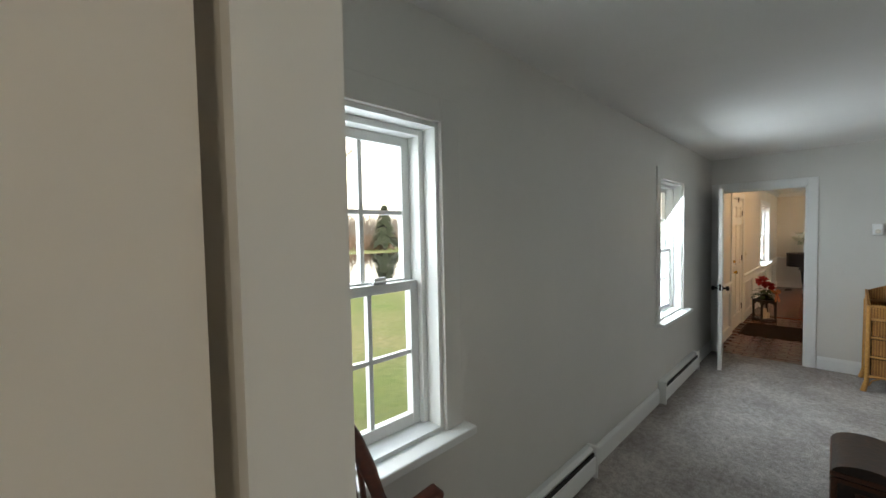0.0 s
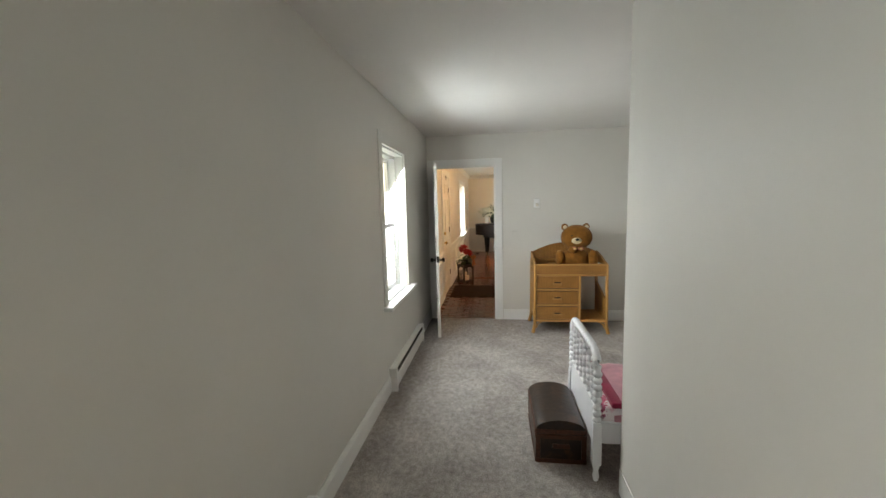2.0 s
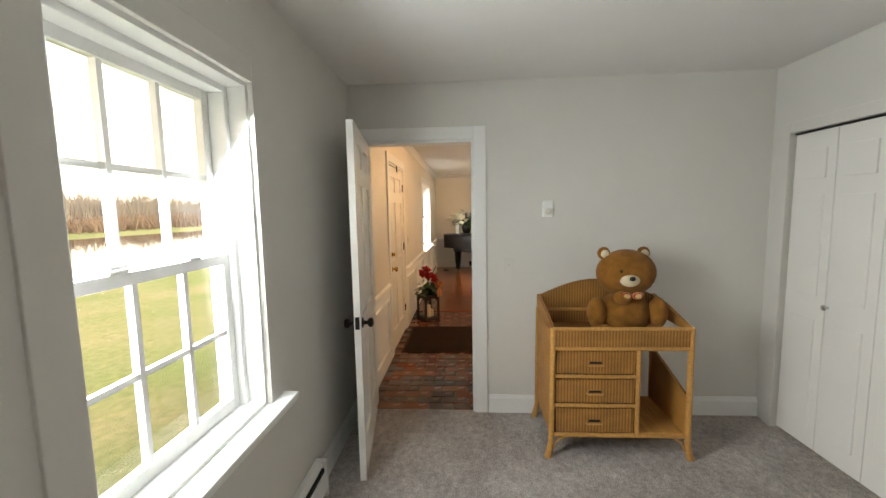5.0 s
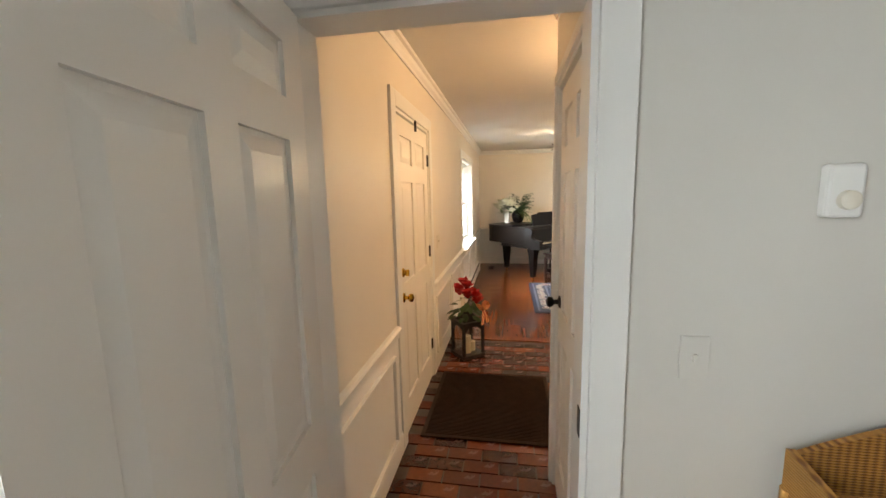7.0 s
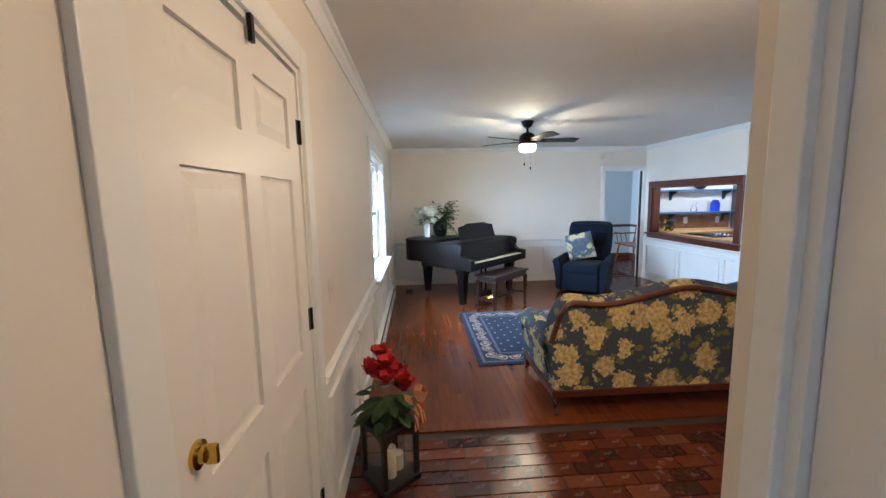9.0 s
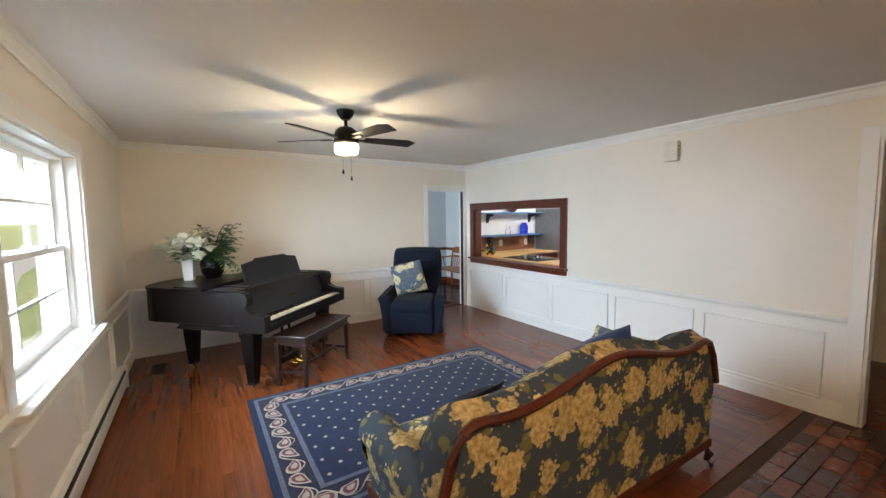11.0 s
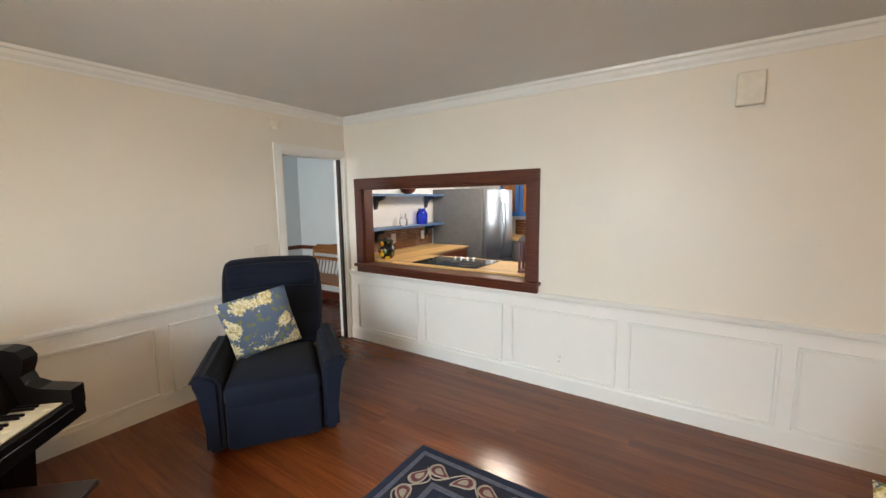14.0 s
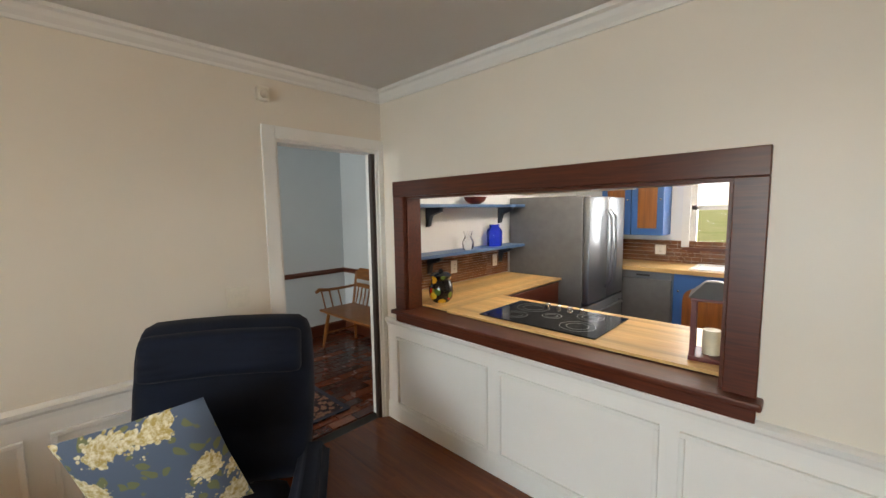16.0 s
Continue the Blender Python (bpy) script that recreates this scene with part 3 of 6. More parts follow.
M["floral"] = floral("floral_upholstery", "424c58", "d6c492", "a08a54", "706e4c", 5.0)
M["floral_pillow"] = floral("floral_pillow_cloth", "566377", "ece3c4", "b59d5c", "6f7252", 8.5)
M["navy"] = cloth("navy_velvet", "0d1627", 0.8, 6.0, 0.04)
M["blue_pillow"] = cloth("blue_suede", "172b4c", 0.75, 9)
M["black_piano"] = wood("ebonized_wood", "090605", "130d0b", 0.31, bump=0.02)
M["black_piano"].node_tree.nodes["Principled BSDF"].inputs["Specular IOR Level"].default_value = 0.2
M["ivory"] = plain("ivory_keys", "e8dcc0", 0.25)
M["rug_navy"] = cloth("rug_navy_pile", "16203a", 0.95, 12, 0.1)
M["rug_band"] = cloth("rug_dark_band", "1c1e30", 0.95, 14, 0.1)
M["rug_cream"] = cloth("rug_cream_pile", "a69a8c", 0.95, 14, 0.1)
M["rug_rose"] = cloth("rug_rose_pile", "6e3f44", 0.95, 14, 0.1)
M["rug_grey"] = cloth("rug_grey_pile", "565a6a", 0.95, 30, 0.1)
M["leaf"] = plain("green_leaves", "33502a", 0.55, 0, 0.2)
M["leaf_light"] = plain("light_green_fern", "5f7d45", 0.55, 0, 0.2)
M["petal_white"] = plain("cream_petals", "e9e6cf", 0.6, 0, 0.2)
M["petal_red"] = plain("red_rose_petals", "b3111c", 0.55, 0, 0.2)
M["candle"] = plain("candle_wax", "e6dcc0", 0.5)
M["black_paint"] = plain("black_lantern_paint", "17130f", 0.45)
M["clear"] = glass_mat("clear_glass")
M["lamp_glow"] = glow("lit_lamp_glass", "ffe6b8", 14.0)
M["mat"] = cloth("brown_doormat", "2a1c15", 0.95, 20, 0.0)
m = Mat("tartan_ribbon", 0.7)
wv = m.node("ShaderNodeTexWave", Scale=28.0)
m.link(m.co, wv.inputs["Vector"])
m.color(m.ramp(wv.outputs["Fac"], [(0.35, hexc("a02a24")), (0.6, hexc("c9a36c"))]))
M["tartan"] = m.m


# ---- living room things ----
def leaf_fan(bm, at, way, length, width, bend=0.3):
    """One curved leaf."""
    at, way = Vector(at), Vector(way).normalized()
    side = way.cross(Vector((0, 0, 1)))
    side = side.normalized() if side.length > 0.05 else Vector((1, 0, 0))
    rows = []
    for k in range(5):
        f = k / 4
        c = at + way * length * f + Vector((0, 0, -bend * length * f * f))
        w = width * math.sin(math.pi * (0.08 + 0.88 * f)) / 2
        rows.append((bm.verts.new(c + side * w), bm.verts.new(c + Vector((0, 0, -0.12 * w))), bm.verts.new(c - side * w)))
    for a, b in zip(rows, rows[1:]):
        bm.faces.new((a[0], a[1], b[1], b[0]))
        bm.faces.new((a[1], a[2], b[2], b[1]))


def bloom(bm, at, r, petals=14, seed=0, up=Vector((0, 0, 1))):
    """A rose-like flower of overlapping petals."""
    rng = random.Random(seed)
    ball(bm, at, r * 0.42, 8)
    for k in range(petals):
        a = k * 2.4
        tilt = 0.25 + 0.75 * k / petals
        d = Vector((math.cos(a) * tilt, math.sin(a) * tilt, 1.0 - 0.55 * tilt))
        leaf_fan(bm, Vector(at) + Vector((math.cos(a), math.sin(a), -0.35)) * r * 0.25, d, r * (0.75 + 0.35 * tilt), r * 0.95, -0.25 + 0.5 * rng.random())


def grand_piano():
    p = thing("grand_piano", pose(12.12, -0.58, 0, 0, 0, -45) @ Matrix.Diagonal((1, 1, 0.96, 1)), "black baby grand piano with lid folded open at the front", "piano")
    # rim outline; x along the keys, y towards the tail
    tail = [(-0.74, 0.0), (0.74, 0.0), (0.74, 0.55)]
    for k in range(1, 9):
        f = k / 8
        tail.append((0.74 - 0.62 * (f * f * (3 - 2 * f)), 0.55 + 0.62 * f))
    for k in range(1, 10):
        a = math.pi * k / 10
        tail.append((-0.31 + 0.43 * math.cos(a), 1.17 + 0.26 * math.sin(a)))
    tail.append((-0.74, 1.17))
    n = len(tail)
    rim = [(x, max(y, 0.30)) for x, y in tail]
    bm = B()
    prism(bm, rim, 0.66, 0.975)
    bmesh.ops.bevel(bm, geom=[e for e in bm.edges], offset=0.006, segments=1, affect="EDGES")
    part("rim", bm, M["black_piano"], p)
    # cheek arms with a scrolled front
    for s in (-1, 1):
        bm = B()
        prof = [(0.30, 0.66), (-0.02, 0.66), (-0.02, 0.755), (0.03, 0.765), (0.10, 0.775), (0.15, 0.80), (0.165, 0.84), (0.15, 0.88), (0.145, 0.92), (0.17, 0.96), (0.22, 0.975), (0.30, 0.975)]
        x0, x1 = (0.66, 0.742) if s > 0 else (-0.742, -0.66)
        prism(bm, prof, x0, x1, "x")
        part("arm", bm, M["black_piano"], p)
    one("key_bed", M["black_piano"], p, -0.74, 0.74, -0.02, 0.45, 0.60, 0.665, bev=0.006)
    one("key_slip", M["black_piano"], p, -0.66, 0.66, -0.018, 0.012, 0.665, 0.70, bev=0.003)
    bm = B()
    prism(bm, [(0.155, 0.70), (0.175, 0.70), (0.255, 0.93), (0.30, 0.975), (0.30, 0.93), (0.20, 0.70)], -0.66, 0.66, "x")
    part("fallboard", bm, M["black_piano"], p)
    one("maker_plate", M["brass"], p, -0.06, 0.06, 0.205, 0.211, 0.80, 0.815)
    w = 1.30 / 52
    bm = B()
    for k in range(52):
        x = -0.65 + k * w
        box(bm, x + 0.0006, x + w - 0.0006, 0.012, 0.17, 0.67, 0.705)
    part("white_keys", bm, M["ivory"], p)
    bm = B()
    for k in range(51):
        if (k + 5) % 7 in (1, 4):
            continue
        x = -0.65 + (k + 1) * w
        box(bm, x - 0.0055, x + 0.0055, 0.085, 0.17, 0.704, 0.717, 0.002)
    part("black_keys", bm, M["black_piano"], p)
    # lid: rear leaf flat on the rim, front leaf folded back upon it
    lid = [(x * 1.012, y) for x, y in tail if y > 0.5]
    bm = B()
    prism(bm, [(0.75, 0.60)] + lid[1:] + [(-0.75, 0.60)], 0.978, 0.996)
    part("lid", bm, M["black_piano"], p)
    one("lid_front_leaf", M["black_piano"], p, -0.74, 0.70, 0.60, 0.92, 0.998, 1.012, bev=0.004)
    one("pin_block", M["slot"], p, -0.66, 0.66, 0.31, 0.60, 0.976, 0.980)
    # music desk
    bm = B()
    out = [(-0.46, 0.0), (0.46, 0.0), (0.44, 0.21), (0.26, 0.235), (0.24, 0.255), (-0.24, 0.255), (-0.26, 0.235), (-0.44, 0.21)]
    prism(bm, out, -0.008, 0.008, "y", pose(0.04, 0.42, 0.985, -14))
    part("music_desk", bm, M["black_piano"], p)
    for s in (-1, 1):
        one("desk_slide", M["black_piano"], p, s * 0.5 - 0.03, s * 0.5 + 0.03, 0.32, 0.60, 0.98, 0.99)
    for x, y in ((-0.62, 0.22), (0.62, 0.22), (-0.28, 1.22)):
        bm = B()
        box(bm, x - 0.075, x + 0.075, y - 0.075, y + 0.075, 0.56, 0.66, 0.008)
        prof = [(0.075, 0.56), (0.06, 0.50), (0.05, 0.30), (0.036, 0.09), (0.045, 0.07), (0.02, 0.055)]
        for (r0, z0), (r1, z1) in zip(prof, prof[1:]):
            a = [bm.verts.new((x + sx * r0, y + sy * r0, z0)) for sx, sy in ((-1, -1), (1, -1), (1, 1), (-1, 1))]
            b = [bm.verts.new((x + sx * r1, y + sy * r1, z1)) for sx, sy in ((-1, -1), (1, -1), (1, 1), (-1, 1))]
            for k in range(4):
                bm.faces.new((a[k], a[(k + 1) % 4], b[(k + 1) % 4], b[k]))
        leg = part("leg", bm, M["black_piano"], p)
        bm = B()
        lathe(bm, [(0.026, -0.007), (0.026, 0.007)], seg=14, m=pose(x, y, 0.026, 90, 0, 30))
        tube(bm, [(x, y, 0.056), (x, y, 0.03)], 0.012)
        part("caster", bm, M["brass"], leg)
    # bracket wings below the key bed at the front leg
    for s in (-1, 1):
        bm = B()
        prism(bm, [(0.30, 0.60), (0.95, 0.60), (0.90, 0.64), (0.95, 0.66), (0.30, 0.66)], s * 0.70 - 0.02, s * 0.70 + 0.02, "x")
        part("bracket", bm, M["black_piano"], p)
    bm = B()
    for s in (-1, 1):
        tube(bm, [(s * 0.06, 0.30, 0.60), (s * 0.06, 0.30, 0.12)], 0.014)
    box(bm, -0.14, 0.14, 0.24, 0.36, 0.07, 0.14, 0.01)
    part("pedal_lyre", bm, M["black_piano"], p)
    for s in (-0.07, 0, 0.07):
        bm = B()
        tube(bm, [(s, 0.24, 0.085), (s, 0.18, 0.075), (s, 0.12, 0.06)], [0.008, 0.014, 0.016])
        part("pedal", bm, M["brass"], p)


grand_piano()


def piano_bench():
    b = thing("piano_bench", pose(11.97, -0.585, 0, 0, 0, -47), "dark stained wooden piano bench with crossbar stretcher", "bench")
    one("seat", M["darkwood"], b, -0.43, 0.43, -0.18, 0.18, 0.475, 0.50, bev=0.006)
    one("apron", M["darkwood"], b, -0.40, 0.40, -0.155, 0.155, 0.40, 0.475)
    for x in (-0.39, 0.39):
        for y in (-0.145, 0.145):
            bm = B()
            prism(bm, [(-0.022, -0.022), (0.022, -0.022), (0.022, 0.022), (-0.022, 0.022)], 0, 0.42)
            for v in bm.verts:
                if v.co.z < 0.1:
                    v.co.x *= 0.65
                    v.co.y *= 0.65
            bmesh.ops.translate(bm, verts=bm.verts, vec=(x, y, 0))
            part("leg", bm, M["darkwood"], b)
    for x in (-0.39, 0.39):
        one("end_stretcher", M["darkwood"], b, x - 0.01, x + 0.01, -0.13, 0.13, 0.13, 0.155)
    one("stretcher", M["darkwood"], b, -0.38, 0.38, -0.012, 0.012, 0.13, 0.155)


piano_bench()


def flower_vase(name, at, white):
    label = "white vase of cream artificial blooms on the piano" if white else "black pot of trailing green fern and ivy on the piano"
    v = thing(name, pose(*at) @ Matrix.Diagonal((1.22, 1.22, 1.22, 1)), label, "flower vase" if white else "potted plant")
    rng = random.Random(3 if white else 4)
    if white:
        bm = B()
        lathe(bm, [(0.045, 0), (0.048, 0.01), (0.055, 0.10), (0.06, 0.17), (0.056, 0.17), (0.05, 0.11)], seg=4, m=pose(0, 0, 0, 0, 0, 30))
        part("vase", bm, M["trim"], v)
        for k in range(20):
            bm = B()
            a, r = rng.random() * 6.28, 0.05 + 0.12 * rng.random()
            bloom(bm, (math.cos(a) * r, math.sin(a) * r, 0.19 + 0.18 * rng.random()), 0.072, 10, k)
            part("bloom", bm, M["petal_white"], v, smooth=True)
        bm = B()
        for k in range(70):
            a, r, e = rng.random() * 6.28, 0.03 + 0.1 * rng.random(), rng.random()
            leaf_fan(bm, (math.cos(a) * r, math.sin(a) * r, 0.16 + 0.18 * rng.random()), (math.cos(a), math.sin(a), 0.4 * e), 0.08, 0.04)
        part("foliage", bm, M["leaf_light"], v)
    else:
        bm = B()
        lathe(bm, [(0.06, 0), (0.085, 0.04), (0.10, 0.12), (0.085, 0.17), (0.09, 0.18), (0.08, 0.18), (0.07, 0.12)], seg=20)
        part("pot", bm, M["black_piano"], v, smooth=True)
        bm = B()
        for k in range(64):
            a, up, ln = rng.random() * 6.28, 0.5 + 1.25 * rng.random(), 0.08 + 0.13 * rng.random()
            pts = [(0, 0, 0.15)]
            for j in range(1, 6):
                f = j / 5
                pts.append((math.cos(a) * ln * f, math.sin(a) * ln * f, 0.15 + up * 0.30 * f - 0.20 * f * f))
            tube(bm, pts, 0.002, 4)
            for j in range(1, 6):
                for s in (-1, 1):
                    b2 = a + s * (0.5 + 0.6 * rng.random())
                    leaf_fan(bm, pts[j], (math.cos(b2), math.sin(b2), 0.35 * rng.random()), 0.055 + 0.03 * rng.random(), 0.04)
        part("foliage", bm, M["leaf"], v)
        bm = B()
        for k in range(9):
            a = -2.6 + 0.35 * k
            pts = [(math.cos(a) * 0.24 * f, math.sin(a) * 0.24 * f, 0.18 + 0.12 * f - 0.30 * f * f) for f in (0, 0.25, 0.5, 0.75, 1)]
            for p, q in zip(pts, pts[1:]):
                for g in (0, 0.33, 0.66):
                    c = Vector(p).lerp(Vector(q), g)
                    for s in (-1, 1):
                        leaf_fan(bm, c, (math.cos(a + s * 1.2), math.sin(a + s * 1.2), -0.1), 0.05, 0.014)
        part("fern", bm, M["leaf_light"], v)


flower_vase("flower_vase", (12.72, 0.47, 0.960), True)
flower_vase("potted_plant", (12.80, 0.26, 0.960), False)


def sofa():
    s = thing("camelback_sofa", pose(9.05, -1.28, 0, 0, 0, -0.8), "floral upholstered camelback sofa with carved wood trim", "sofa")
    top = []
    for k in range(41):
        y = 1.0 - 2.0 * k / 40
        a = abs(y)
        z = 0.805 + 0.115 * math.exp(-(y / 0.40) ** 2) + 0.03 * math.exp(-((a - 0.84) / 0.13) ** 2)
        if a > 0.86:
            z -= 0.26 * ((a - 0.86) / 0.14) ** 2.2
        top.append((y, z))
    outline = [(0.955, 0.16)] + top + [(-0.955, 0.16)]
    bm = B()
    lo = [bm.verts.new((0.0, y, z)) for y, z in outline]
    mid = [bm.verts.new((0.09, y * 1.02, z + 0.035 if z > 0.2 else z)) for y, z in outline]
    hi = [bm.verts.new((0.20, y, z - 0.02 if z > 0.2 else z)) for y, z in outline]
    n = len(lo)
    for a, b in ((lo, mid), (mid, hi)):
        for i in range(n):
            bm.faces.new((a[i], a[(i + 1) % n], b[(i + 1) % n], b[i]))
    bm.faces.new(list(reversed(lo)))
    bm.faces.new(hi)
    part("backrest", bm, M["floral"], s, smooth=True)
    bm = B()
    tube(bm, [(-0.008, y, z - 0.012) for y, z in top], 0.021, 8)
    part("wood_trim", bm, M["cherry"], s, smooth=True)
    for sd in (-1, 1):
        bm = B()
        prof = [(sd * 0.84, 0.18), (sd * 0.975, 0.18)]
        for k in range(13):
            a = -0.9 + (math.pi + 1.3) * k / 12
            prof.append((sd * (0.95 + 0.09 * math.cos(a)), 0.50 + 0.09 * math.sin(a)))
        prof.append((sd * 0.87, 0.42))
        x0 = 0.06
        prism(bm, prof, x0, 0.74, "x")
        bmesh.ops.bevel(bm, geom=[e for e in bm.edges if abs(e.verts[0].co.x - e.verts[1].co.x) < 1e-5], offset=0.02, segments=2, affect="EDGES")
        part("armrest", bm, M["floral"], s, smooth=True)
    one("seat_deck", M["floral"], s, 0.15, 0.76, -0.86, 0.86, 0.17, 0.30, bev=0.015)
    for k in (-1, 1):
        bm = B()
        box(bm, 0.19, 0.81, k * 0.432 - 0.428, k * 0.432 + 0.428, 0.295, 0.44, 0.045)
        part("seat_cushion", bm, M["floral"], s, smooth=True)
    bm = B()
    for a in ((-0.01, 0.03, -0.985, 0.985), (0.73, 0.775, -0.985, 0.985), (0.03, 0.73, -0.985, -0.945), (0.03, 0.73, 0.945, 0.985)):
        box(bm, *a, 0.125, 0.178, 0.006)
    part("base_rail", bm, M["cherry"], s)
    for x, fx in ((0.02, -0.05), (0.74, 0.05)):
        for y in (-0.955, 0.955):
            bm = B()
            tube(bm, [(x, y, 0.14), (x + fx * 0.6, y, 0.09), (x + fx * 0.3, y, 0.04), (x + fx, y, 0.012)], [0.032, 0.026, 0.017, 0.022], 8)
            part("leg", bm, M["cherry"], s, smooth=True)
    return s


sofa()


def pillow(m, size, mat, label, welt=False):
    p = thing("throw_pillow", m, label, "pillow")
    bm = B()
    cushion(bm, (0, 0, 0), size, 0.5, 12)
    part("cover", bm, mat, p, smooth=True)
    return p


pillow(pose(9.58, -2.02, 0.575, -60, 0, -6), (0.42, 0.40, 0.15), M["floral_pillow"], "floral throw pillow leaning on the sofa arm")
pillow(pose(9.50, -1.86, 0.63, -56, 0, -14) @ pose(0, 0, 0, 0, 0, 38), (0.40, 0.38, 0.17), M["blue_pillow"], "blue suede throw pillow leaning on the sofa back")
pillow(pose(9.40, -0.60, 0.62, 58, 0, 100), (0.42, 0.40, 0.13), M["navy"], "navy throw pillow against the sofa arm")


def recliner():
    r = thing("recliner", pose(12.72, -2.16, 0, 0, 0, 55) @ Matrix.Diagonal((1.07, 1.0, 1.0, 1)), "navy blue upholstered recliner armchair with padded back", "armchair")
    bm = B()
    box(bm, -0.36, 0.36, -0.36, 0.33, 0.03, 0.30, 0.03)
    part("base", bm, M["navy"], r, smooth=True)
    bm = B()
    box(bm, -0.26, 0.26, 0.33, 0.42, 0.05, 0.36, 0.035)
    part("footrest", bm, M["navy"], r, smooth=True)
    bm = B()
    box(bm, -0.265, 0.265, -0.24, 0.43, 0.30, 0.475, 0.06)
    for v in bm.verts:
        if v.co.z > 0.40:
            v.co.z += 0.03 * math.cos(v.co.x * 5) * math.cos((v.co.y - 0.1) * 3.5)
    part("seat", bm, M["navy"], r, smooth=True)
    for s in (-1, 1):
        bm = B()
        prism(bm, [(s * 0.272, 0.05), (s * 0.365, 0.05), (s * 0.365, 0.45), (s * 0.405, 0.52), (s * 0.395, 0.565), (s * 0.34, 0.595), (s * 0.285, 0.575), (s * 0.272, 0.50)], -0.30, 0.40, "y")
        for v in bm.verts:
            if v.co.y > 0.3 and v.co.z > 0.5:
                v.co.x += s * 0.03
                v.co.z -= 0.035
        bmesh.ops.bevel(bm, geom=list(bm.edges), offset=0.024, segments=3, affect="EDGES")
        part("armrest", bm, M["navy"], r, smooth=True)
    m0 = pose(0, -0.28, 0.42, 14)

    def padded(name, z0, z1, width, thick, rolls, at_y):
        """An upholstered pad: rounded slices stacked up the back, swelling between the seams."""
        bm = B()
        rings = []
        for k in range(33):
            f = k / 32
            end = max(0.0, 1 - abs(2 * f - 1) ** 9) ** 0.5
            swell = 0.78 + 0.22 * abs(math.sin(math.pi * rolls * f))
            w = width(f) * (0.86 + 0.14 * end)
            ring = []
            for q in range(28):
                a = 2 * math.pi * q / 28
                c, n = math.cos(a), math.sin(a)
                x = w * math.copysign(abs(c) ** 0.45, c)
                y = at_y + thick * (0.25 + 0.75 * end) * (swell if n > 0 else 0.7) * math.copysign(abs(n) ** 0.7, n)
                sag = 0.02 * math.cos(x * 4.2)
                ring.append(bm.verts.new((x, y + 0.008 * noise.noise(Vector((x * 8, f * 9, 2.0))), z0 + (z1 - z0) * f + sag)))
            rings.append(ring)
        for a, b in zip(rings, rings[1:]):
            for q in range(28):
                bm.faces.new((a[q], a[(q + 1) % 28], b[(q + 1) % 28], b[q]))
        bm.faces.new(list(reversed(rings[0])))
        bm.faces.new(rings[-1])
        bmesh.ops.transform(bm, matrix=m0, verts=bm.verts)
        return part(name, bm, M["navy"], r, smooth=True)

    padded("backrest", 0.0, 0.71, lambda f: 0.31 + 0.03 * math.sin(math.pi * min(1.0, f * 0.85)), 0.125, 3, 0.0)
    padded("headrest", 0.46, 0.655, lambda f: 0.30, 0.075, 1, 0.085)
    for x in (-0.28, 0.28):
        for y in (-0.28, 0.24):
            one("foot", M["black_paint"], r, x - 0.03, x + 0.03, y - 0.03, y + 0.03, 0, 0.035)


recliner()
pillow(pose(12.72, -2.065, 0.735, 76, 13, 57), (0.44, 0.46, 0.15), M["floral_pillow"], "blue floral throw pillow propped on the recliner")


